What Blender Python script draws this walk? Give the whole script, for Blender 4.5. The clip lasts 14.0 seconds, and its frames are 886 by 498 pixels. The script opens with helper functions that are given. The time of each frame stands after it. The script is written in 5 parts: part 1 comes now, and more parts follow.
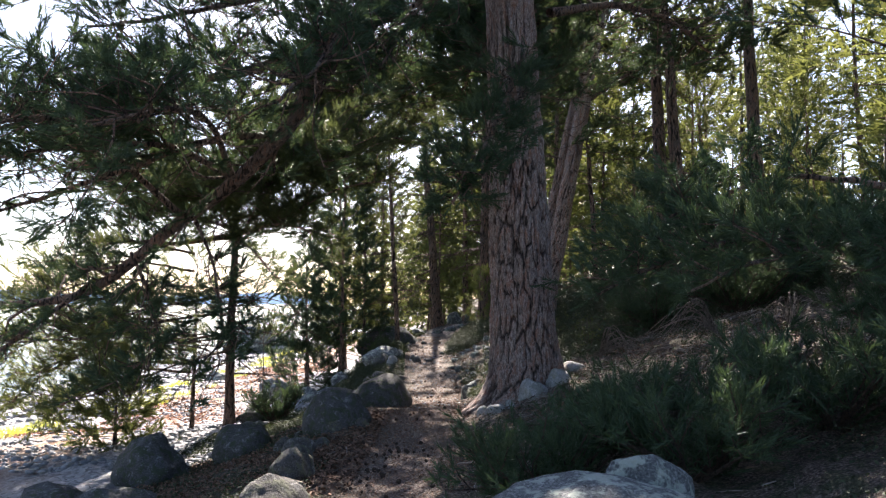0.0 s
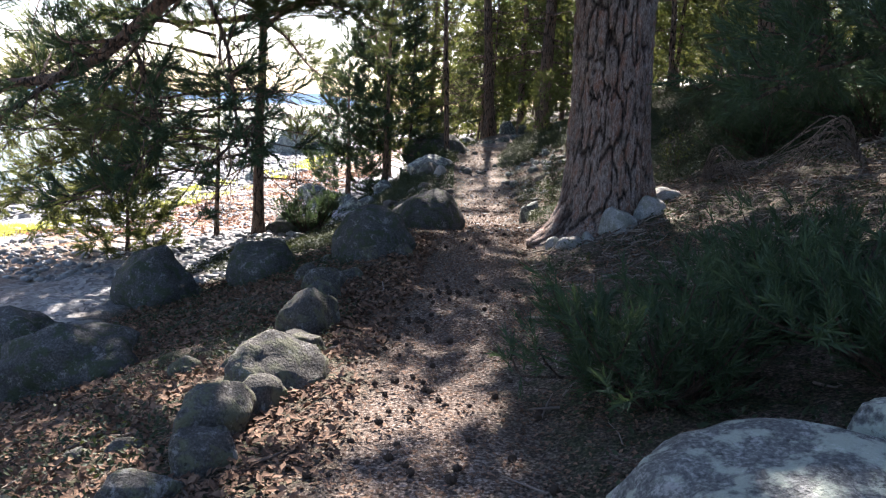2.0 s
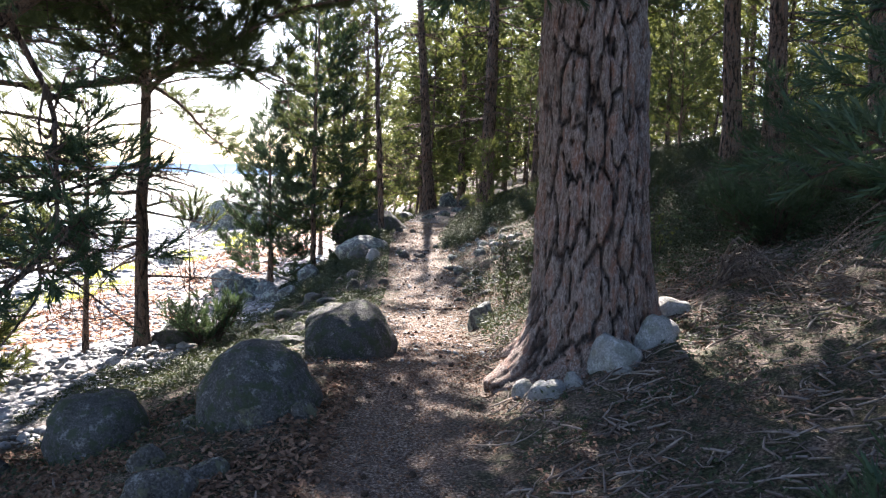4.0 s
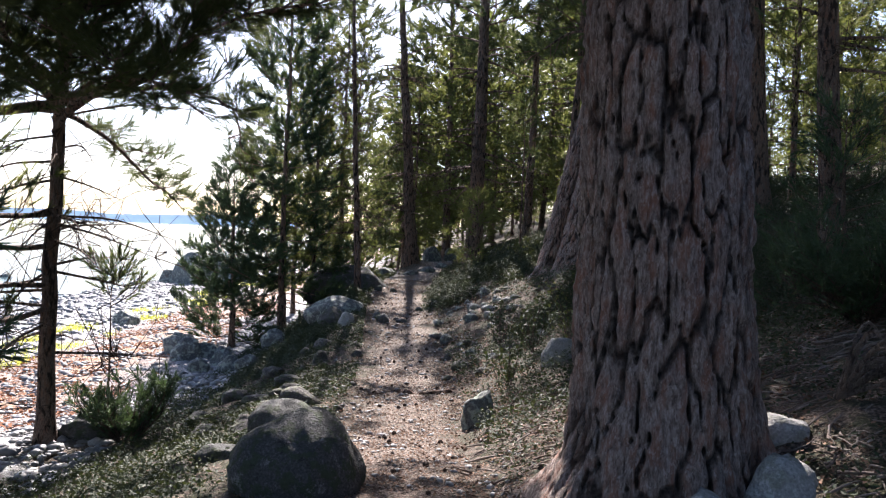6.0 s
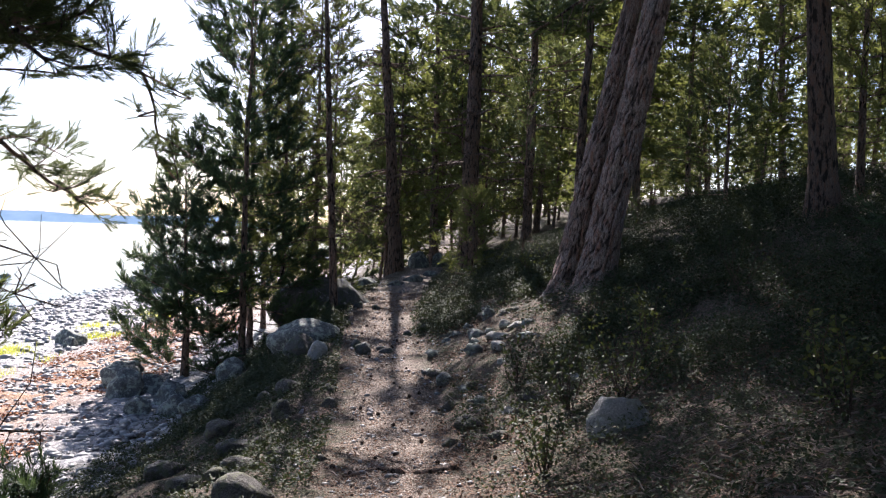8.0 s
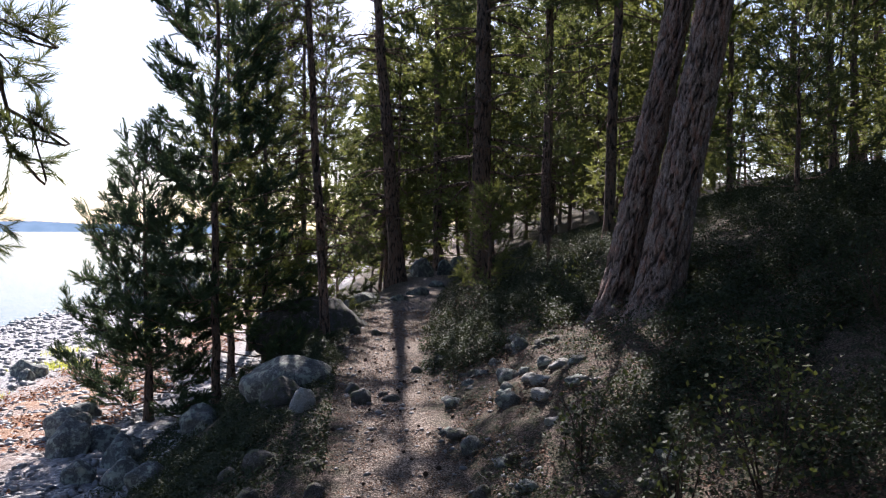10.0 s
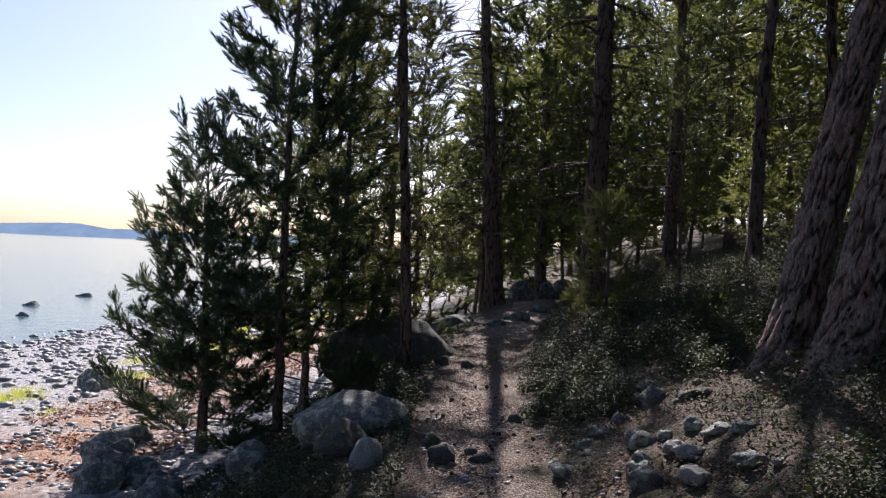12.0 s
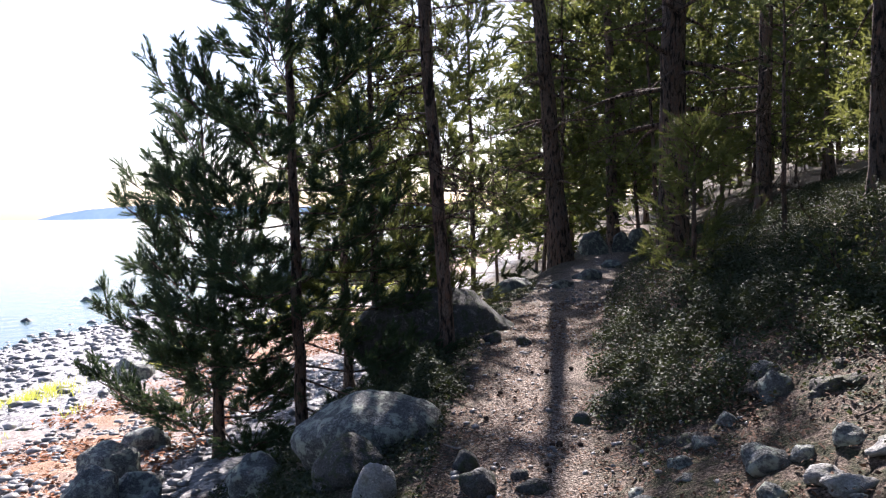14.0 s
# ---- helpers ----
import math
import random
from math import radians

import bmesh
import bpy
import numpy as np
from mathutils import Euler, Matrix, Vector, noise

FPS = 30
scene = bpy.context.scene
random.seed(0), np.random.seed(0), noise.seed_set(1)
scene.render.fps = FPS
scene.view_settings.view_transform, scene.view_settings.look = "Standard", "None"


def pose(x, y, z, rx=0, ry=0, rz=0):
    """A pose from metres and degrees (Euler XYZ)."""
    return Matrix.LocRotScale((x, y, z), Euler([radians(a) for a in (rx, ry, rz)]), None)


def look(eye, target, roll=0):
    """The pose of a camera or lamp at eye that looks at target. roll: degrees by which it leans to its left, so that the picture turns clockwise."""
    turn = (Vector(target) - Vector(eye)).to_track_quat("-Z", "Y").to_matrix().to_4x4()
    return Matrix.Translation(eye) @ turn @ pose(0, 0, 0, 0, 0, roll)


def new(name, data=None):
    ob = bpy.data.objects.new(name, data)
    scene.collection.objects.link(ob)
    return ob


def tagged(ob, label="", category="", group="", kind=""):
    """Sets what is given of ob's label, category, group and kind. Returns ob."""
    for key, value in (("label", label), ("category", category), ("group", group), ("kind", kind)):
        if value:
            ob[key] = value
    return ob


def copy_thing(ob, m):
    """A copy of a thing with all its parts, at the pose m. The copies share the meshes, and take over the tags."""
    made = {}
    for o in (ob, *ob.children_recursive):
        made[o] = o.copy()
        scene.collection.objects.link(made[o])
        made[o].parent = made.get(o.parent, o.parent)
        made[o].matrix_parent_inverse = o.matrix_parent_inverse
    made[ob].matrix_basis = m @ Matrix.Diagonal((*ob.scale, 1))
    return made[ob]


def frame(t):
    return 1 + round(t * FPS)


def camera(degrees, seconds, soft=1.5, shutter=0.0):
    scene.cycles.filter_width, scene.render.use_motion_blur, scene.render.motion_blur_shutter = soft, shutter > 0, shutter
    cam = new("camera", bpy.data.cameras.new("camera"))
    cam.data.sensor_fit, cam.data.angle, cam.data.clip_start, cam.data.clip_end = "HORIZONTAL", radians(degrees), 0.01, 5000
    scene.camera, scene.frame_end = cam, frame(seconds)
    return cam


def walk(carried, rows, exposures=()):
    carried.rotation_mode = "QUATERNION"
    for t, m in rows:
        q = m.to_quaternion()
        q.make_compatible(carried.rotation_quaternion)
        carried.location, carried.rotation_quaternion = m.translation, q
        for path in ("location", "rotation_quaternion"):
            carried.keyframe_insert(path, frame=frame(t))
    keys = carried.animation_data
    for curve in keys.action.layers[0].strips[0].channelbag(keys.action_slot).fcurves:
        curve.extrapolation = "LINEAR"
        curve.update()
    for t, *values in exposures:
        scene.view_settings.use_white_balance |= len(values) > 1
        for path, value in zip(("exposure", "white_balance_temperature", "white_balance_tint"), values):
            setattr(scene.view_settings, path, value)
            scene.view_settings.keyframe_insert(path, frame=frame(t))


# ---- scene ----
cam = camera(57.3, 14.0, soft=1.2)
PATH = [
    (0, (0.192, 0.201, 1.264), (0.153, 2.196, 1.398), 0.1),
    (0.5, (0.075, 0.492, 1.254), (0.115, 2.488, 1.372), 0.6),
    (1, (0.017, 0.89, 1.228), (-0.132, 2.884, 1.199), 1.1),
    (1.5, (0.014, 1.305, 1.211), (-0.166, 3.283, 0.974), 3.7),
    (2, (0.004, 1.823, 1.206), (-0.133, 3.79, 0.87), 2.9),
    (2.5, (-0.013, 2.291, 1.239), (-0.198, 4.254, 0.901), 3.0),
    (3, (-0.058, 2.847, 1.292), (-0.134, 4.827, 1.015), 2.1),
    (3.5, (-0.05, 3.342, 1.312), (-0.059, 5.329, 1.088), 1.9),
    (4, (-0.031, 3.842, 1.33), (-0.033, 5.834, 1.162), 2.0),
    (4.2, (-0.038, 4.048, 1.338), (0.007, 6.042, 1.189), 2.6),
    (6.3, (-0.076, 5.847, 1.34), (-0.043, 7.846, 1.306), 2.2),
    (6.5, (-0.079, 6.058, 1.383), (-0.134, 8.057, 1.339), 2.2),
    (7, (-0.117, 6.643, 1.392), (-0.315, 8.632, 1.342), 2.6),
    (7.5, (-0.155, 7.136, 1.461), (-0.083, 9.133, 1.396), 3.7),
    (7.7, (-0.163, 7.366, 1.446), (-0.088, 9.364, 1.407), 2.4),
    (9.8, (-0.239, 9.619, 1.542), (-0.149, 11.616, 1.503), 0.7),
    (10, (-0.254, 9.775, 1.553), (-0.17, 11.773, 1.513), 0.3),
    (10.5, (-0.252, 10.126, 1.573), (-0.176, 12.124, 1.534), 1.3),
    (11, (-0.277, 10.497, 1.534), (-0.41, 12.493, 1.524), 4.9),
    (11.5, (-0.271, 11.001, 1.512), (-0.459, 12.992, 1.503), 4.2),
    (12, (-0.292, 11.457, 1.456), (-0.45, 13.451, 1.464), 2.6),
    (12.5, (-0.262, 11.858, 1.428), (-0.42, 13.851, 1.413), 0.5),
    (13, (-0.248, 12.218, 1.422), (-0.387, 14.212, 1.358), -0.3),
    (13.5, (-0.19, 12.651, 1.41), (-0.362, 14.64, 1.294), -1.3),
    (14, (-0.161, 13.055, 1.419), (-0.498, 15.024, 1.324), -1.3),
]
walk(cam, [(t, look(eye, target, roll)) for t, eye, target, roll in PATH], [
    (0.0, 2.22, 6460, 18), (1.5, 2.16, 6410, 18), (2.0, 2.32, 6360, 17), (2.6, 2.6, 6360, 17), (3.0, 2.78, 6360, 17),
    (3.5, 2.97, 6360, 17), (4.3, 2.46, 6260, 18), (6.5, 1.95, 6160, 19), (9.9, 1.48, 6110, 21), (10.5, 1.47, 6170, 21),
    (11.0, 1.16, 6170, 21), (12.0, 1.03, 6120, 22), (13.0, 1.23, 6120, 22), (13.5, 1.46, 6120, 22), (14.0, 1.82, 6120, 22),
])

# ---- light ----
SUN_EL, SUN_AZ = 40.0, -4.5  # degrees; azimuth from straight ahead, minus towards the sea
world = bpy.data.worlds.new("sky")
scene.world = world
world.use_nodes = True
wn, wl = world.node_tree.nodes, world.node_tree.links
sky = wn.new("ShaderNodeTexSky")
sky.sky_type, sky.sun_disc = "NISHITA", False
sky.sun_elevation, sky.sun_rotation = radians(SUN_EL), radians(SUN_AZ)
sky.dust_density, sky.air_density, sky.ozone_density = 1.15, 1.0, 2.5
wn["Background"].inputs["Strength"].default_value = 0.064
wl.new(sky.outputs["Color"], wn["Background"].inputs["Color"])
sun = new("sun", bpy.data.lights.new("sun", "SUN"))
sun.data.energy, sun.data.angle, sun.data.color = 5.0, radians(0.53), (1.0, 0.93, 0.82)
sun_from = Vector((math.sin(radians(SUN_AZ)) * math.cos(radians(SUN_EL)), math.cos(radians(SUN_AZ)) * math.cos(radians(SUN_EL)), math.sin(radians(SUN_EL))))
sun.matrix_world = look(sun_from * 50, (0, 0, 0))


# ---- materials ----
def material(name, rough=0.9):
    m = bpy.data.materials.new(name)
    m.use_nodes = True
    b = m.node_tree.nodes["Principled BSDF"]
    b.inputs["Roughness"].default_value = rough
    b.inputs["Specular IOR Level"].default_value = 0.25
    return m, m.node_tree.nodes, m.node_tree.links, b


def ramp(n, l, fac, stops):
    r = n.new("ShaderNodeValToRGB")
    e = r.color_ramp.elements
    while len(e) < len(stops):
        e.new(0.5)
    for k, (p, c) in zip(e, stops):
        k.position, k.color = p, (*c, 1)
    l.new(fac, r.inputs[0])
    return r.outputs[0]


def noise_tex(n, l, scale, detail=6, coords=None, rough=0.6):
    t = n.new("ShaderNodeTexNoise")
    t.inputs["Scale"].default_value, t.inputs["Detail"].default_value, t.inputs["Roughness"].default_value = scale, detail, rough
    if coords:
        l.new(coords, t.inputs["Vector"])
    return t.outputs["Fac"]


def mix(n, l, fac, a, b):
    x = n.new("ShaderNodeMix")
    x.data_type = "RGBA"
    if isinstance(fac, float):
        x.inputs[0].default_value = fac
    else:
        l.new(fac, x.inputs[0])
    for s, v in ((x.inputs[6], a), (x.inputs[7], b)):
        if isinstance(v, tuple):
            s.default_value = (*v, 1)
        else:
            l.new(v, s)
    return x.outputs[2]


def bump(n, l, b, height, strength, distance):
    u = n.new("ShaderNodeBump")
    u.inputs["Strength"].default_value, u.inputs["Distance"].default_value = strength, distance
    l.new(height, u.inputs["Height"])
    l.new(u.outputs[0], b.inputs["Normal"])
    return u


def place_of(n):
    return n.new("ShaderNodeNewGeometry").outputs["Position"]


def object_of(n):
    return n.new("ShaderNodeTexCoord").outputs["Object"]


def attribute(n, name):
    a = n.new("ShaderNodeAttribute")
    a.attribute_name = name
    return a.outputs["Fac"]


def ground_material():
    m, n, l, b = material("forest_floor", 0.95)
    at = place_of(n)
    fine, mid, big = noise_tex(n, l, 70, 4, at), noise_tex(n, l, 9, 6, at), noise_tex(n, l, 1.3, 4, at)
    litter = ramp(n, l, fine, [(.34, (.018, .014, .011)), (.5, (.095, .068, .052)), (.68, (.26, .205, .165))])
    moss = ramp(n, l, fine, [(.34, (.014, .018, .009)), (.55, (.05, .052, .026)), (.75, (.14, .12, .07))])
    floor_c = mix(n, l, ramp(n, l, mid, [(.42, (0, 0, 0)), (.6, (1, 1, 1))]), litter, moss)
    trail_c = ramp(n, l, fine, [(.34, (.022, .016, .013)), (.5, (.15, .112, .09)), (.66, (.46, .38, .32))])
    trail_c = mix(n, l, ramp(n, l, big, [(.35, (0, 0, 0)), (.65, (.5, .5, .5))]), trail_c, (.09, .062, .05))
    stones = n.new("ShaderNodeTexVoronoi")
    stones.inputs["Scale"].default_value = 26
    l.new(at, stones.inputs["Vector"])
    shore_c = ramp(n, l, stones.outputs["Color"], [(.1, (.14, .145, .155)), (.5, (.33, .335, .345)), (.9, (.52, .51, .5))])
    wrack = ramp(n, l, fine, [(.3, (.16, .085, .05)), (.55, (.4, .25, .16)), (.75, (.55, .44, .33))])
    shore_c = mix(n, l, attribute(n, "wrack"), shore_c, wrack)
    sand_c = ramp(n, l, fine, [(.36, (.035, .026, .021)), (.5, (.17, .135, .11)), (.64, (.5, .42, .35))])
    trail_c = mix(n, l, attribute(n, "sand"), trail_c, sand_c)
    c = mix(n, l, attribute(n, "trail"), floor_c, trail_c)
    c = mix(n, l, attribute(n, "shore"), c, shore_c)
    l.new(c, b.inputs["Base Color"])
    first = bump(n, l, b, fine, 1.0, 0.025)
    second = bump(n, l, b, mid, 0.6, 0.05)
    l.new(first.outputs[0], second.inputs["Normal"])
    return m


def bark_material(name, dark, mid_c, light, red, scale=1.0, cracked=False):
    m, n, l, b = material(name, 0.92)
    at = object_of(n)
    mp = n.new("ShaderNodeMapping")
    mp.inputs["Scale"].default_value = (9 * scale, 9 * scale, 2.6 * scale)
    l.new(at, mp.inputs["Vector"])
    big = noise_tex(n, l, 2.2, 5, mp.outputs[0])
    fine = noise_tex(n, l, 9, 8, mp.outputs[0], 0.7)
    c = ramp(n, l, fine, [(.3, dark), (.5, mid_c), (.72, light)])
    c = mix(n, l, ramp(n, l, big, [(.48, (0, 0, 0)), (.66, (.75, .75, .75))]), c, red)
    if cracked:
        flakes = noise_tex(n, l, 7, 6, mp.outputs[0], .85)
        c = mix(n, l, ramp(n, l, flakes, [(.52, (0, 0, 0)), (.6, (.7, .7, .7))]), c, tuple(1.15 * v for v in light))
        c = mix(n, l, ramp(n, l, flakes, [(.34, (.6, .6, .6)), (.43, (0, 0, 0))]), c, dark)
        gap = ramp(n, l, attribute(n, "plate"), [(.0, (0, 0, 0)), (.55, (1, 1, 1))])
    else:
        gap = ramp(n, l, noise_tex(n, l, 1.4, 3, mp.outputs[0]), [(.4, (0, 0, 0)), (.5, (1, 1, 1))])
    c = mix(n, l, gap, dark, c)
    l.new(c, b.inputs["Base Color"])
    one = bump(n, l, b, flakes if cracked else fine, 1.0, 0.03)
    two = bump(n, l, b, gap, 0.7, 0.02)
    l.new(one.outputs[0], two.inputs["Normal"])
    return m


def leaf_material(name, low, high, through_c, share=0.35, rough=0.55):
    m, n, l, b = material(name, rough)
    r = n.new("ShaderNodeNewGeometry").outputs["Random Per Island"]
    patch = noise_tex(n, l, 1.7, 3, place_of(n))
    c = mix(n, l, r, low, high)
    c = mix(n, l, ramp(n, l, patch, [(.4, (0, 0, 0)), (.7, (.5, .5, .5))]), c, high)
    l.new(c, b.inputs["Base Color"])
    t = n.new("ShaderNodeBsdfTranslucent")
    t.inputs["Color"].default_value = (*through_c, 1)
    s = n.new("ShaderNodeMixShader")
    s.inputs[0].default_value = share
    l.new(b.outputs[0], s.inputs[1])
    l.new(t.outputs[0], s.inputs[2])
    l.new(s.outputs[0], n["Material Output"].inputs["Surface"])
    return m


def rock_material(name, low, mid_c, high, growth, amount):
    m, n, l, b = material(name, 0.85)
    at = place_of(n)
    fine, mid, big = noise_tex(n, l, 90, 5, at), noise_tex(n, l, 14, 6, at), noise_tex(n, l, 4, 4, at)
    c = ramp(n, l, fine, [(.3, low), (.52, mid_c), (.72, high)])
    c = mix(n, l, ramp(n, l, big, [(.35, (0, 0, 0)), (.7, (.6, .6, .6))]), c, low)
    c = mix(n, l, ramp(n, l, mid, [(.5, (0, 0, 0)), (.58, (amount, amount, amount))]), c, growth)
    spots = noise_tex(n, l, 13, 5, at, .8)
    c = mix(n, l, ramp(n, l, spots, [(.57, (0, 0, 0)), (.64, (.4, .4, .4))]), c, tuple(.25 + .75 * v for v in high))
    c = mix(n, l, ramp(n, l, spots, [(.33, (.8, .8, .8)), (.4, (0, 0, 0))]), c, tuple(.5 * v for v in low))
    l.new(c, b.inputs["Base Color"])
    one = bump(n, l, b, fine, 0.9, 0.015)
    two = bump(n, l, b, mid, 0.6, 0.04)
    l.new(one.outputs[0], two.inputs["Normal"])
    return m


def random_material(name, low, high, rough=0.9):
    m, n, l, b = material(name, rough)
    r = n.new("ShaderNodeNewGeometry").outputs["Random Per Island"]
    c = mix(n, l, r, low, high)
    l.new(mix(n, l, noise_tex(n, l, 60, 4, place_of(n)), c, tuple(.6 * v for v in low)), b.inputs["Base Color"])
    return m


FLOOR = ground_material()
BARK_OLD = bark_material("old_pine_bark", (.02, .014, .012), (.27, .205, .175), (.52, .44, .395), (.33, .15, .095), cracked=True)
BARK = bark_material("pine_bark", (.03, .023, .019), (.17, .125, .1), (.33, .265, .225), (.24, .125, .08), 2.0)
TWIG = bark_material("twig_bark", (.03, .022, .018), (.09, .065, .05), (.17, .13, .11), (.12, .075, .05), 4.0)
DRY = bark_material("dry_twig", (.09, .07, .06), (.22, .18, .15), (.42, .37, .33), (.2, .15, .12), 4.0)
NEEDLE = leaf_material("pine_needles", (.022, .04, .02), (.06, .085, .034), (.16, .19, .055), .3)
NEEDLE_DARK = leaf_material("old_pine_needles", (.02, .042, .026), (.05, .084, .044), (.1, .15, .05), 0.26)
NEEDLE_YOUNG = leaf_material("young_pine_needles", (.036, .06, .022), (.09, .11, .034), (.24, .26, .065), 0.34)
LEAF = leaf_material("lingonberry_leaves", (.016, .03, .015), (.046, .06, .03), (.08, .1, .025), 0.14, 0.68)
LEAF_LIGHT = leaf_material("shrub_leaves", (.04, .06, .02), (.095, .11, .034), (.15, .17, .04), 0.25)
GRASS = leaf_material("shore_grass", (.14, .2, .03), (.34, .38, .06), (.6, .62, .1), 0.45)
ROCK = rock_material("granite", (.045, .05, .05), (.13, .138, .136), (.32, .33, .31), (.32, .36, .3), .8)
ROCK_BROWN = rock_material("weathered_trail_stone", (.032, .03, .027), (.086, .081, .074), (.2, .19, .175), (.12, .125, .075), .75)
ROCK_DARK = rock_material("dark_mossy_granite", (.035, .036, .036), (.085, .085, .082), (.17, .17, .165), (.045, .06, .03), .8)
ROCK_PALE = rock_material("pale_granite", (.18, .18, .18), (.33, .325, .31), (.5, .49, .46), (.16, .17, .12), .5)
PEBBLE = random_material("pebble", (.15, .155, .165), (.5, .49, .475), .5)
DEAD_LEAF = random_material("dead_leaf", (.1, .055, .035), (.4, .25, .165))
CONE = random_material("pine_cone", (.035, .024, .018), (.1, .07, .05))
WOOD_BIT = random_material("twig_litter", (.12, .09, .075), (.5, .42, .36))
WRACK = random_material("dry_wrack", (.25, .1, .05), (.5, .24, .12))


def water_material():
    m, n, l, b = material("sea_water", 0.12)
    b.inputs["Base Color"].default_value = (.05, .09, .1, 1)
    b.inputs["Specular IOR Level"].default_value = 0.5
    b.inputs["IOR"].default_value = 1.33
    bump(n, l, b, noise_tex(n, l, 1.6, 5, place_of(n)), 0.5, 0.06)
    return m


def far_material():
    m, n, l, b = material("distant_shore_glow", 1.0)
    # The ridge glows by itself; distance haze and daylight are put into this blue.
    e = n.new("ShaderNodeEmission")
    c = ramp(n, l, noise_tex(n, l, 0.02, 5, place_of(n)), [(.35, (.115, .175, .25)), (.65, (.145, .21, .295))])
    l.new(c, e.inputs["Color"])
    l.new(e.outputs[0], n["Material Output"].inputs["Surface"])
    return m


WATER, FAR = water_material(), far_material()


# ---- plan ----
PY = (-30, 0, 3, 5, 7, 8, 9, 10, 11.5, 13, 14.5, 16, 17, 18, 20, 22, 26.6, 31, 46, 90)
PZ = (-.2, -.03, 0, .03, .06, .11, .14, .07, -.12, -.17, -.14, .02, .1, .18, .3, .37, .55, .72, 1.2, 1.8)
PX = (.2, .1, -.1, -.24, -.22, -.2, -.2, -.2, -.2, -.23, -.28, -.36, -.42, -.48, -.5, -.4, .2, .9, 1.8, 2.5)


def level(x, y):
    """Height of the ground: the trail, the wooded slope on its right, the bank and the beach on its left."""
    p, c = np.interp(y, PY, PZ), np.interp(y, PY, PX)
    d = x - c
    s = np.interp(y, (0, 8, 12, 16, 20, 30), (.33, .36, .43, .5, .48, .38))
    up = s * 9 * (1 - np.exp(-np.maximum(d - .42, 0) / 9)) + .04 * np.clip(d - 7, 0, 120)
    beach = np.interp(y, (6, 12.4, 15, 18), (-.5, -.56, -.86, -.84)) + np.where(x > -3.6, .02, .0575) * (x + 3.6)
    k = np.clip((-d - .45) / 2.3, 0, 1)
    k = k * k * (3 - 2 * k)
    return np.maximum((p + up) * (1 - k) + beach * k, -4.5)


# ---- mesh helpers ----
def mesh_of(name, v, f, mats, smooth=True, index=None):
    v, f = np.asarray(v, float), np.asarray(f, int)
    me = bpy.data.meshes.new(name)
    me.vertices.add(len(v))
    me.vertices.foreach_set("co", v.ravel())
    me.loops.add(f.size)
    me.loops.foreach_set("vertex_index", f.ravel())
    me.polygons.add(len(f))
    me.polygons.foreach_set("loop_start", np.arange(len(f)) * f.shape[1])
    me.polygons.foreach_set("use_smooth", np.full(len(f), smooth))
    for m in mats if isinstance(mats, (list, tuple)) else [mats]:
        me.materials.append(m)
    if index is not None:
        me.polygons.foreach_set("material_index", index)
    me.update(calc_edges=True)
    return me


def part(name, v, f, mat, parent=None, label="", smooth=True):
    ob = new(name, mesh_of(name, v, f, mat, smooth))
    ob.parent = parent
    return tagged(ob, label)


def bulk(name, v, f, mat, parent, label="", smooth=True):
    """A part of countless pieces, such as twigs or needles."""
    return tagged(part(name, v, f, mat, parent, label, smooth), kind="stuff")


def thing(name, x, y, z, label, category, group=""):
    ob = new(name)
    ob.location = (x, y, z)
    return tagged(ob, label, category, group)


def unit(v):
    return v / np.maximum(np.linalg.norm(v, axis=-1, keepdims=True), 1e-9)


def tube(pts, radii, sides=6):
    """A tapered tube of quads along pts, closed at its tip."""
    pts, radii = np.asarray(pts, float), np.asarray(radii, float)
    d = unit(np.gradient(pts, axis=0))
    ref = np.where(np.abs(d[:, 2:3]) > .9, [[1., 0, 0]], [[0, 0, 1.]])
    u = unit(np.cross(d, ref))
    w = np.cross(d, u)
    a = np.arange(sides) * 2 * np.pi / sides
    v = pts[:, None] + radii[:, None, None] * (np.cos(a)[None, :, None] * u[:, None] + np.sin(a)[None, :, None] * w[:, None])
    k = np.arange(len(pts) - 1)[:, None] * sides
    i, j = np.arange(sides)[None], (np.arange(sides)[None] + 1) % sides
    f = np.stack([k + i, k + j, k + sides + j, k + sides + i], -1).reshape(-1, 4)
    return v.reshape(-1, 3), f


def joined(pieces):
    vs, fs, o = [], [], 0
    for v, f in pieces:
        vs.append(v)
        fs.append(f + o)
        o += len(v)
    return np.concatenate(vs), np.concatenate(fs)


def smooth_line(pts, k=5):
    """A rounded line through pts."""
    p = np.asarray(pts, float)
    p = np.concatenate([2 * p[:1] - p[1:2], p, 2 * p[-1:] - p[-2:-1]])
    out = []
    for i in range(1, len(p) - 2):
        for t in np.arange(k) / k:
            a, b, c, d = p[i - 1], p[i], p[i + 1], p[i + 2]
            out.append(.5 * (2 * b + (c - a) * t + (2 * a - 5 * b + 4 * c - d) * t * t + (3 * b - a - 3 * c + d) * t ** 3))
    return np.array(out + [p[-2]])


def shoot_template(rng, count, length, needle, width):
    """Needles round a shoot that points up z; one triangle each."""
    z = np.linspace(0, length, count)
    a = np.arange(count) * 2.4 + rng.uniform(0, .6, count)
    tilt = rng.uniform(.55, 1.0, count) * np.linspace(1.1, .45, count)
    d = np.stack([np.cos(a) * np.sin(tilt), np.sin(a) * np.sin(tilt), np.cos(tilt)], -1)
    side = np.stack([-np.sin(a), np.cos(a), a * 0], -1) * width / 2
    b = np.stack([a * 0, a * 0, z], -1)
    return np.stack([b - side, b + side, b + d * needle * rng.uniform(.8, 1.15, (count, 1))], 1)


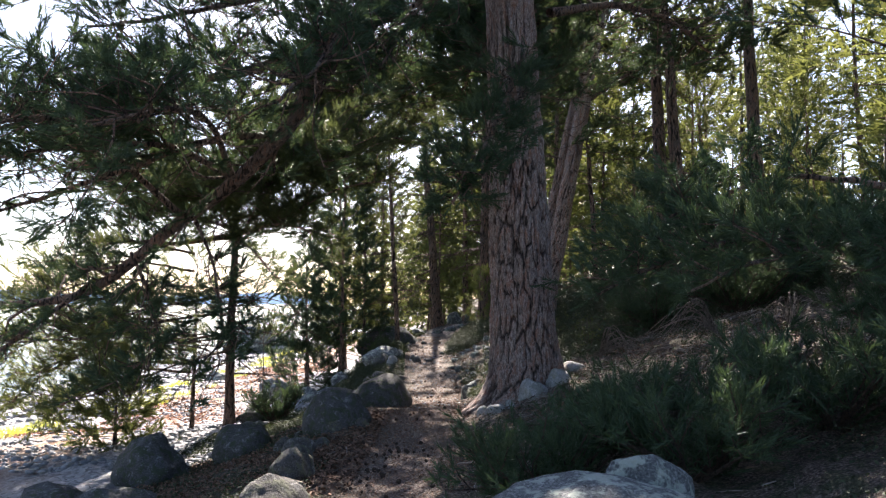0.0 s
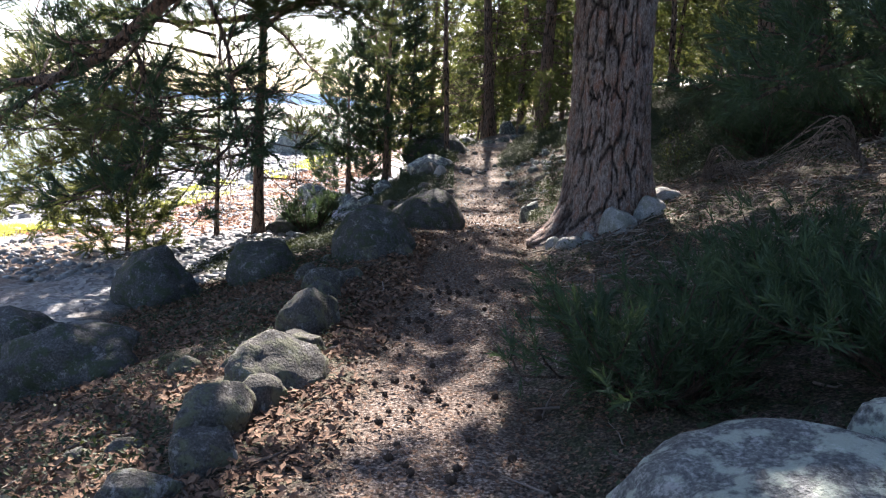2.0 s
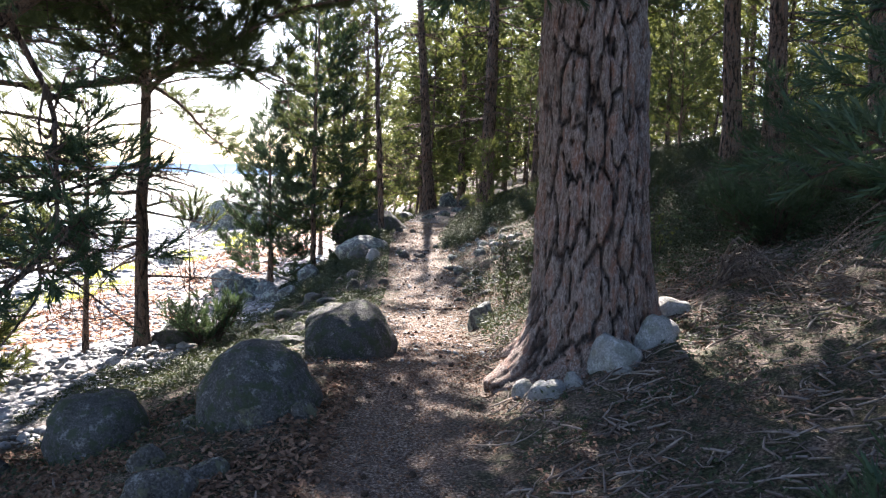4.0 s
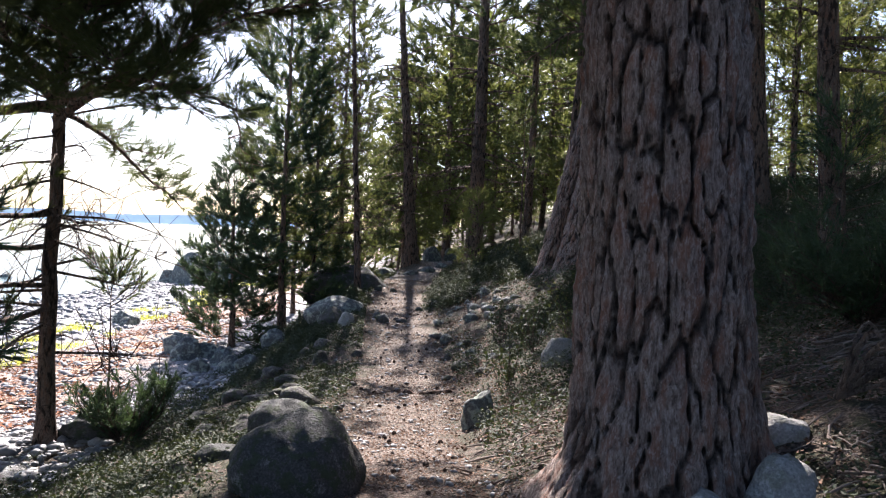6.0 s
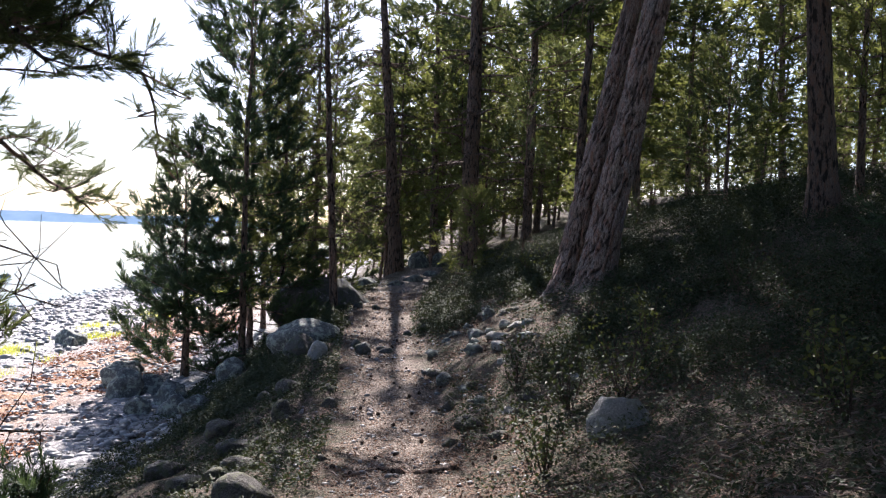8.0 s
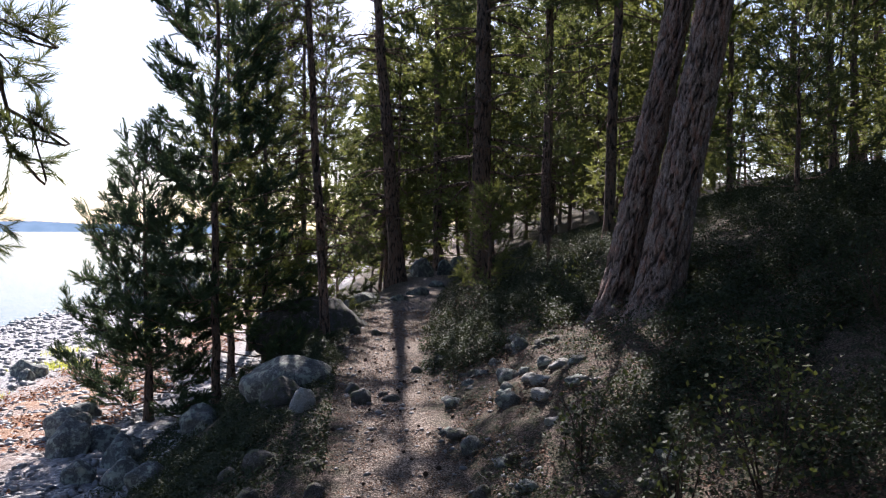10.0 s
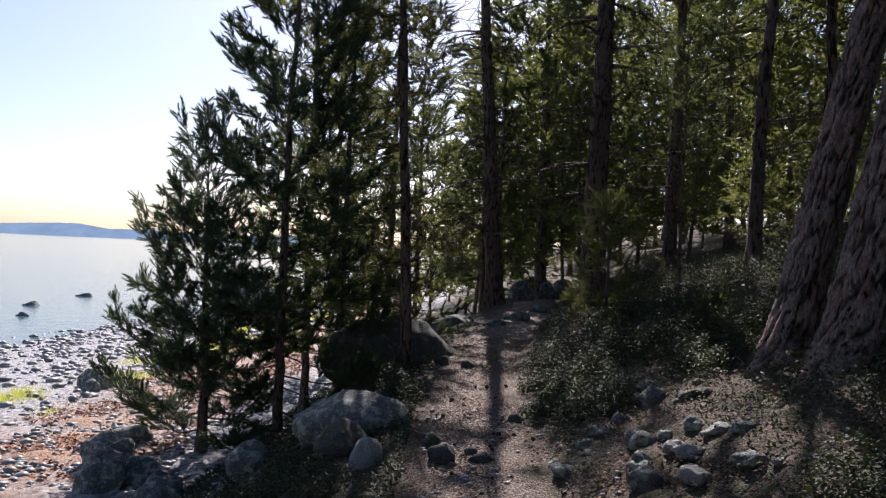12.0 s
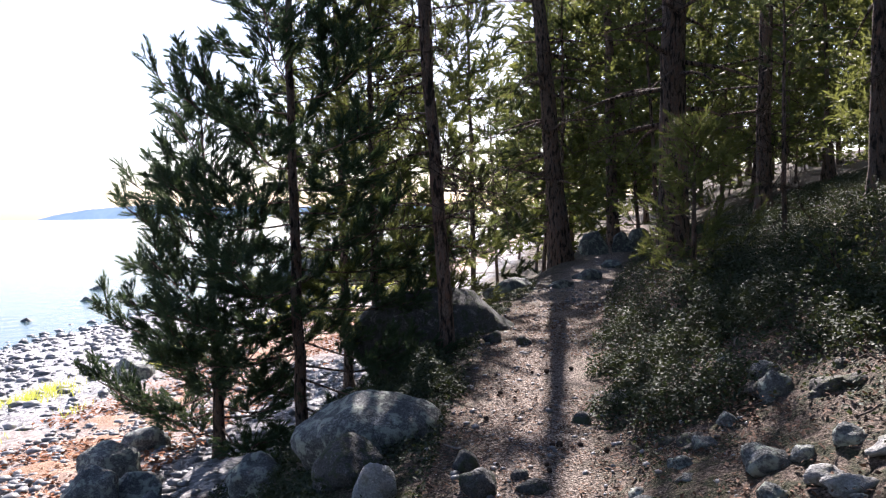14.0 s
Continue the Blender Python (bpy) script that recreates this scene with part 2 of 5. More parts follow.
def foliage(rng, at, way, size, count=24, length=.13, needle=.08, width=.01):
    """Shoots of needles at the places at, pointing along way."""
    at, way = np.asarray(at), unit(np.asarray(way))
    ref = np.where(np.abs(way[:, 2:3]) > .9, [[1., 0, 0]], [[0, 0, 1.]])
    u = unit(np.cross(way, ref))
    w = np.cross(way, u)
    kinds = [shoot_template(rng, count, length, needle, width) for _ in range(5)]
    pick = rng.integers(0, 5, len(at))
    t = np.stack(kinds)[pick].reshape(len(at), -1, 3) * np.asarray(size)[:, None, None]
    v = at[:, None] + t[..., :1] * u[:, None] + t[..., 1:2] * w[:, None] + t[..., 2:] * way[:, None]
    v = v.reshape(-1, 3)
    return v, np.arange(len(v)).reshape(-1, 3)


def grow(rng, line, r0, r1, twig_len, per_metre=7, start=.25, gap=.09, up=.25, sides=6, full=2, leafy=1.0):
    """A limb with side twigs. Returns its tube, the twigs' tubes, and the places and ways of the shoots."""
    line = np.asarray(line, float)
    seg = np.linalg.norm(np.diff(line, axis=0), axis=1)
    s = np.concatenate([[0], np.cumsum(seg)])
    total = s[-1]
    limb = tube(line, r0 + (r1 - r0) * (s / total) ** .8, sides)
    twigs, at, way = [], [], []
    n = max(2, int(total * (1 - start) * per_metre))
    for i, q in enumerate(np.linspace(start, 1, n)):
        q = min(1, max(.02, q + rng.normal(0, .03)))
        p = np.array([np.interp(q * total, s, line[:, k]) for k in range(3)])
        e = np.array([np.interp(min(1, q + .03) * total, s, line[:, k]) for k in range(3)]) - p
        if np.linalg.norm(e) < 1e-6:
            e = line[-1] - line[-2]
        e = e / np.linalg.norm(e)
        side = np.cross(e, (0, 0, 1.0))
        side = side / max(np.linalg.norm(side), 1e-6) * (1 if i % 2 else -1)
        d = e * rng.uniform(.4, .9) + side * rng.uniform(.4, 1.0) + np.array((0, 0, up + rng.normal(0, .3)))
        d = d / np.linalg.norm(d)
        ln = twig_len * rng.uniform(.5, 1.1) * (1 - .45 * q)
        a = p + d * ln * .5 + np.array((0, 0, rng.normal(0, .05) * ln))
        b = p + d * ln + np.array((0, 0, ln * rng.uniform(0, .35)))
        twigs.append(tube([p, a, b], [max(.004, r1 * .6), .005, .003], 3))
        if rng.random() > leafy:
            continue
        for k in np.arange(.38 * ln, ln + gap, gap):
            t = min(1, k / ln)
            c = p + (a - p) * min(1, t * 2) + (b - a) * max(0, t * 2 - 1)
            for _ in range(full):
                at.append(c + rng.normal(0, .022, 3))
                way.append(d + rng.normal(0, .38, 3) + np.array((0, 0, .3)))
    at.append(line[-1])
    way.append(line[-1] - line[-2])
    return limb, twigs, at, way


def pine(name, x, y, height, radius, label, seed, lean=(0, 0), crown_from=.35, branches=40, reach=1.5, needles=NEEDLE,
         bark=BARK, twig_len=.5, per_metre=8, gap=.085, size=1.1, count=26, width=.009, needle=.07, length=.14, dead=0, extra=(), rise=.35, group="", sink=.08, far=False, full=2, tip=0.0):
    """A pine: trunk, limbs, dead lower limbs, twigs and a crown of needle shoots. extra: more limbs, as lines from the base, each with two radii."""
    rng = np.random.default_rng(seed)
    tree = thing(name, x, y, float(level(x, y)) - sink, label, "tree", group)
    zs = np.linspace(0, height, 26)
    wob = np.cumsum(rng.normal(0, .012, (26, 2)), 0) * height / 10
    axis = np.stack([lean[0] * zs + wob[:, 0], lean[1] * zs + wob[:, 1], zs], -1)
    rad = radius * (1 - .9 * (zs / height) ** 1.15) + radius * .55 * np.exp(-zs / (radius * 2.2))
    v, f = tube(axis, rad, 14)
    part("trunk", v, f, bark, tree)
    limbs, twigs, at, way = [], [], [], []
    for i in range(branches + dead):
        q = (i + .5) / branches if i < branches else 0
        h = crown_from + (1 - crown_from) * q ** .9 * .98 if i < branches else rng.uniform(.12, max(.2, crown_from))
        az = i * 2.4 + rng.normal(0, .4)
        out = np.array((math.cos(az), math.sin(az), 0))
        base = np.array([np.interp(h * height, zs, axis[:, k]) for k in range(3)])
        ln = reach * rng.uniform(.65, 1.15) * (1 - .8 * max(0, (h - crown_from) / (1 - crown_from)) ** 1.6) * (1 if i < branches else .6)
        e = (rise + .9 * (h - .5)) if i < branches else rng.uniform(-.3, .2)
        p1 = base + (out + np.array((0, 0, e))) * ln * .45
        p2 = base + (out * .85 + np.array((0, 0, e * .9 - .08 + tip))) * ln + rng.normal(0, .06, 3) * ln
        r = max(.006, radius * .22 * (1 - .6 * h))
        line = smooth_line([base, p1, p2], 2 if far else 4)
        if i < branches:
            a, b, c, d = grow(rng, line, r, .005, twig_len * (1 - .4 * h), per_metre, .3, gap, sides=3 if far else 5, full=full)
            limbs.append(a)
            twigs += b
            at += c
            way += d
        else:
            limbs.append(tube(line, np.linspace(r, .003, len(line)), 5))
            for _ in range(0 if far else 8):
                k = rng.integers(2, len(line))
                p = line[k]
                q = p + rng.normal(0, .13, 3)
                twigs.append(tube([p, q, q + (q - p) * .6 + rng.normal(0, .12, 3)], [.005, .004, .002], 3))
    for line, r0, r1, tl, pm in extra:
        line = smooth_line(line, 5)
        line = line + np.cumsum(rng.normal(0, .012, line.shape), 0)
        a, b, c, d = grow(rng, line, r0, r1, tl, pm, .2, gap, sides=8, full=full)
        part("limb", *a, bark, tree)
        twigs += b
        # side limbs of the long limbs
        for q in np.linspace(.3, .95, int(pm * 1.3)):
            k = int(q * (len(line) - 2))
            e = unit(line[k + 1] - line[k])
            s = np.cross(e, (0, 0, 1.0)) * rng.choice((-1, 1))
            w = e * .6 + s * rng.uniform(.2, 1) + np.array((0, 0, rng.uniform(-.25, .75)))
            end = line[k] + w * tl * rng.uniform(.8, 1.9)
            mid = line[k] + w * tl * .6 + rng.normal(0, .08, 3)
            a2, b2, c2, d2 = grow(rng, smooth_line([line[k], mid, end], 4), max(.008, r1 * .7), .004, tl * .6, per_metre * 1.3, .2, gap, sides=4, full=full)
            limbs.append(a2)
            twigs += b2
            c += c2
            d += d2
        at += c
        way += d
    if limbs:
        bulk("branch", *joined(limbs), bark, tree)
    if twigs and not far:
        bulk("twig", *joined(twigs), TWIG, tree)
    if at:
        sz = rng.uniform(.75, 1.25, len(at)) * size
        bulk("crown", *foliage(rng, at, way, sz, count, length, needle, width), needles, tree, smooth=False)
    return tree


def lump(rng, sx, sy, sz, detail, rough, facets=11, flat=1.0):
    """An uneven, weathered stone, flattened below."""
    bm = bmesh.new()
    bmesh.ops.create_icosphere(bm, subdivisions=detail, radius=1)
    v = np.array([q.co for q in bm.verts])
    f = np.array([[q.index for q in p.verts] for p in bm.faces])
    bm.free()
    for _ in range(facets):  # worn facets
        d = unit(rng.normal(0, 1, 3))
        cut = rng.uniform(.62, .93)
        over = np.maximum(v @ d - cut, 0)
        v = v - over[:, None] * d * .92
    o = rng.uniform(0, 50, 3)
    k = np.array([noise.fractal(Vector(p * 1.3 + o), 1.0, 2.0, 5) for p in v])
    k2 = np.array([noise.noise(Vector(p * 6 + o)) for p in v])
    v = v * (1 + rough * k[:, None] + .025 * k2[:, None])
    v[:, 2] = np.sign(v[:, 2]) * np.abs(v[:, 2]) ** flat
    return v * (sx, sy, sz), f


def rock(name, x, y, w, h, label, mat=ROCK, seed=0, deep=.8, turn=None, group="", rough=.17, facets=8, flat=1.0):
    """A rock w wide, standing h out of the ground."""
    rng = np.random.default_rng(seed * 7 + int(abs(x) * 100) + int(y * 100))
    v, f = lump(rng, w * .58, w * .58 * deep, h * .92, 4 if w > .25 else 3, rough, facets, flat)
    g = float(level(x, y))
    ob = new(name, mesh_of(name, v, f, mat))
    ob.location = (x, y, g + h * .15 - .01)
    ob.rotation_euler = (rng.normal(0, .12), rng.normal(0, .12), rng.uniform(-.4, .4) if turn is None else turn)
    return tagged(ob, label, "rock", group)


# ---- ground, sea, distance ----
def spread(inner, outer, steps_in, reach):
    """Grid lines, close together within inner and wider apart out to reach."""
    a = np.arange(inner[0], inner[1] + 1e-6, steps_in)
    left, right = [inner[0]], [inner[1]]
    s = steps_in
    while left[-1] > reach[0]:
        s *= outer
        left.append(max(reach[0], left[-1] - s))
    s = steps_in
    while right[-1] < reach[1]:
        s *= outer
        right.append(min(reach[1], right[-1] + s))
    return np.concatenate([left[:0:-1], a, right[1:]])


def ground():
    gx, gy = spread((-4.0, 3.0), 1.08, .07, (-400, 3000)), spread((0.0, 22.0), 1.07, .085, (-3000, 3500))
    x, y = np.meshgrid(gx, gy)
    z = level(x, y)
    d = np.abs(x - np.interp(y, PY, PX))
    rough = np.array([noise.fractal(Vector((a * 2.2, b * 2.2, 0)), 1.0, 2.0, 4) for a, b in zip(x.ravel(), y.ravel())]).reshape(x.shape)
    small = np.array([noise.noise(Vector((a * 9, b * 9, 3))) for a, b in zip(x.ravel(), y.ravel())]).reshape(x.shape)
    off = np.clip((d - .3) / .6, 0, 1)
    z = z + rough * (.012 + .045 * off) * np.clip(1.5 - d / 12, .2, 1) + small * (.008 + .012 * off)
    trail = np.clip(1.25 - (d + rough * .12) / .45, 0, 1) * np.clip((60 - y) / 10, 0, 1)
    trail = trail * trail * (3 - 2 * trail)
    shore = np.clip((-x - 2.9 - .25 * np.clip(8 - y, 0, 3) + rough * .5) / .5, 0, 1)
    wrack = np.exp(-((x + 5.2 + .35 * rough) / 1.1) ** 2) * np.clip(.8 + rough, 0, 1)
    nx, ny = len(gx), len(gy)
    i, j = np.meshgrid(np.arange(nx - 1), np.arange(ny - 1))
    k = (j * nx + i).ravel()
    me = mesh_of("ground", np.stack([x, y, z], -1).reshape(-1, 3), np.stack([k, k + 1, k + nx + 1, k + nx], -1), FLOOR)
    for key, val in (("trail", trail), ("sand", np.clip((y - 9.5 + rough) / 3, 0, .9)), ("shore", shore), ("wrack", wrack)):
        me.attributes.new(key, "FLOAT", "POINT").data.foreach_set("value", val.ravel())
    return tagged(new("ground", me), "forest floor with a trodden needle-covered trail and stony beach", "ground", kind="structure")


ground()
SEA = -1.35
tagged(part("water", [(-5000, -3000, SEA), (-9, -3000, SEA), (-9, 4900, SEA), (-5000, 4900, SEA)], [(0, 1, 2, 3)], WATER), "calm glittering sea", "water", kind="structure")


def far_shore():
    """A low wooded ridge across the bay, self-glowing in a haze blue."""
    ang = (-36.3, -34.9, -33.2, -31.5, -30, -28.7, -26.9, -24.3, -21, -17, -13, -9)
    hgt = (0, 20, 34, 40, 44, 45, 31, 34, 25, 30, 38, 12)
    a = np.linspace(-36.3, -9, 160)
    h = np.interp(a, ang, hgt)
    h = h + np.array([noise.fractal(Vector((q * 3, 0, 0)), 1.0, 2.0, 4) for q in a]) * 1.8 * np.clip(h / 10, 0, 1)
    rows = []
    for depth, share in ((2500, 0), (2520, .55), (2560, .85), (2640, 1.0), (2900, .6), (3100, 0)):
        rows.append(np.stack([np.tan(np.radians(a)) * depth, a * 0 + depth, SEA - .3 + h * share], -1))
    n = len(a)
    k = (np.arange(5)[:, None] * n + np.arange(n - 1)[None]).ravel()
    return tagged(part("backdrop", np.concatenate(rows), np.stack([k, k + 1, k + n + 1, k + n], -1), FAR), "wooded shore across the bay, a glowing backdrop with haze put into its blue", "backdrop", kind="structure")


far_shore()

# ---- trees ----
BX, BY = .89, 8.74


def from_base(x, y, pts):
    """Places in the world as places from a tree's base."""
    g = float(level(x, y)) - .08
    return [(a - x, b - y, c - g) for a, b, c in pts]


def plates(u, v, rng, du, dv, wide, tall):
    """Depth of bark plates over a trunk rolled out flat: 0 in the cracks, 1 on the plates."""
    gu, gv = np.arange(0, wide, du), np.arange(-dv, tall + dv, dv)
    cu, cv = np.meshgrid(gu, gv)
    cu = (cu + (np.arange(len(gv)) % 2)[:, None] * du * .5 + rng.uniform(-.42, .42, cu.shape) * du).ravel()
    cv = (cv + rng.uniform(-.45, .45, cv.shape) * dv).ravel()
    best, nxt = np.full(u.shape, 9.0), np.full(u.shape, 9.0)
    for a, b in zip(cu, cv):
        dx = np.abs(u - a)
        dx = np.minimum(dx, wide - dx)
        e = np.hypot(dx / du, (v - b) / dv)
        nxt = np.minimum(nxt, np.maximum(best, e))
        best = np.minimum(best, e)
    return np.clip((nxt - best) / .35, 0, 1), best


def old_trunk(name, parent, radius, height, lean, seed, detail=(150, 330), flare=.3, du=.07, dv=.42, deep=.04):
    """A thick trunk with cracked bark plates and spreading roots, up to height."""
    rng = np.random.default_rng(seed)
    na, nz = detail
    a = np.arange(na) * 2 * np.pi / na
    z = np.concatenate([np.linspace(-.15, 3.2, nz - 40), np.linspace(3.25, height, 40)])
    A, Z = np.meshgrid(a, z)
    base = radius * (1 - .75 * np.clip(Z / (height * 1.05), 0, 1) ** 1.2)
    roots = 1 + .45 * np.cos(5 * A + 1.1) * .5 + .25 * np.cos(3 * A + .4)
    R = base + flare * np.exp(-np.maximum(Z + .1, 0) / .22) * np.clip(roots, .2, 2)
    wob = np.array([noise.fractal(Vector((math.cos(p) * 2, math.sin(p) * 2, q * 1.5)), 1.0, 2.0, 3) for p, q in zip(A.ravel(), Z.ravel())]).reshape(A.shape)
    warp = np.array([noise.fractal(Vector((math.cos(p) * 4, math.sin(p) * 4, q * 3.5)), 1.0, 2.0, 3) for p, q in zip(A.ravel(), Z.ravel())]).reshape(A.shape)
    k, core = plates(A * radius + warp * .035 + wob * .05, Z + warp * .12, rng, du, dv, 2 * np.pi * radius, 4.2)
    fine = np.array([noise.fractal(Vector((math.cos(p) * 16, math.sin(p) * 16, q * 16)), .9, 2.0, 4) for p, q in zip(A.ravel(), Z.ravel())]).reshape(A.shape)
    k3, _ = plates(A * radius + warp * .02, Z + warp * .05, rng, du * .45, dv * .33, 2 * np.pi * radius, 3.4) if radius > .3 else (k, k)
    R = R + (np.clip(k3, 0, 1) - 1) * .008 + (k ** .4 - 1) * deep + wob * .018 + fine * .009 + .008 * (1 - np.clip(core, 0, 1))
    X = R * np.cos(A) + lean[0] * Z
    Y = R * np.sin(A) + lean[1] * Z
    v = np.stack([X, Y, Z], -1).reshape(-1, 3)
    i, j = np.meshgrid(np.arange(na), np.arange(nz - 1))
    f = np.stack([j * na + i, j * na + (i + 1) % na, (j + 1) * na + (i + 1) % na, (j + 1) * na + i], -1).reshape(-1, 4)
    ob = part(name, v, f, BARK_OLD, parent)
    ob.data.attributes.new("plate", "FLOAT", "POINT").data.foreach_set("value", np.where(Z > 4, .8, k).ravel())
    return ob


def pine_from(tree, rng, lines, bark, needles, gap=.1, size=1.0, count=18, width=.007, needle=.075, length=.12, per_metre=7, side=1.3, full=2):
    """Limbs with twigs and needles for a tree that has its trunk. lines: points, two radii, twig length, twigs a metre, leafy share."""
    limbs, twigs, at, way = [], [], [], []
    for pts, r0, r1, tl, pm, leafy in lines:
        line = smooth_line(pts, 6)
        line = line + np.cumsum(rng.normal(0, .014, line.shape), 0) * np.linspace(0, 1, len(line))[:, None]
        a, b, c, d = grow(rng, line, r0, r1, tl, pm, .25, gap, sides=9, full=full, leafy=leafy)
        part("limb", *a, bark, tree)
        twigs += b
        for q in np.linspace(.22, .98, max(3, int(pm * side))):
            k = int(q * (len(line) - 2))
            e = unit(line[k + 1] - line[k])
            s = np.cross(e, (0, 0, 1.0)) * rng.choice((-1, 1))
            w = e * .5 + s * rng.uniform(.1, 1) + np.array((0, 0, rng.uniform(-.35, .7)))
            ln = tl * rng.uniform(.9, 2.2)
            mid = line[k] + w * ln * .5 + rng.normal(0, .1, 3)
            end = line[k] + w * ln + rng.normal(0, .1, 3)
            a2, b2, c2, d2 = grow(rng, smooth_line([line[k], mid, end], 4), max(.01, r1 * .8), .004, tl * .7, per_metre, .15, gap, sides=5, full=full, leafy=1.0 if rng.random() < leafy else .12)
            limbs.append(a2)
            twigs += b2
            c, d = c + c2, d + d2
        at += c
        way += d
    bulk("branch", *joined(limbs), bark, tree)
    bulk("twig", *joined(twigs), TWIG, tree)
    sz = rng.uniform(.75, 1.25, len(at)) * size
    bulk("crown", *foliage(rng, at, way, sz, count, length, needle, width), needles, tree, smooth=False)


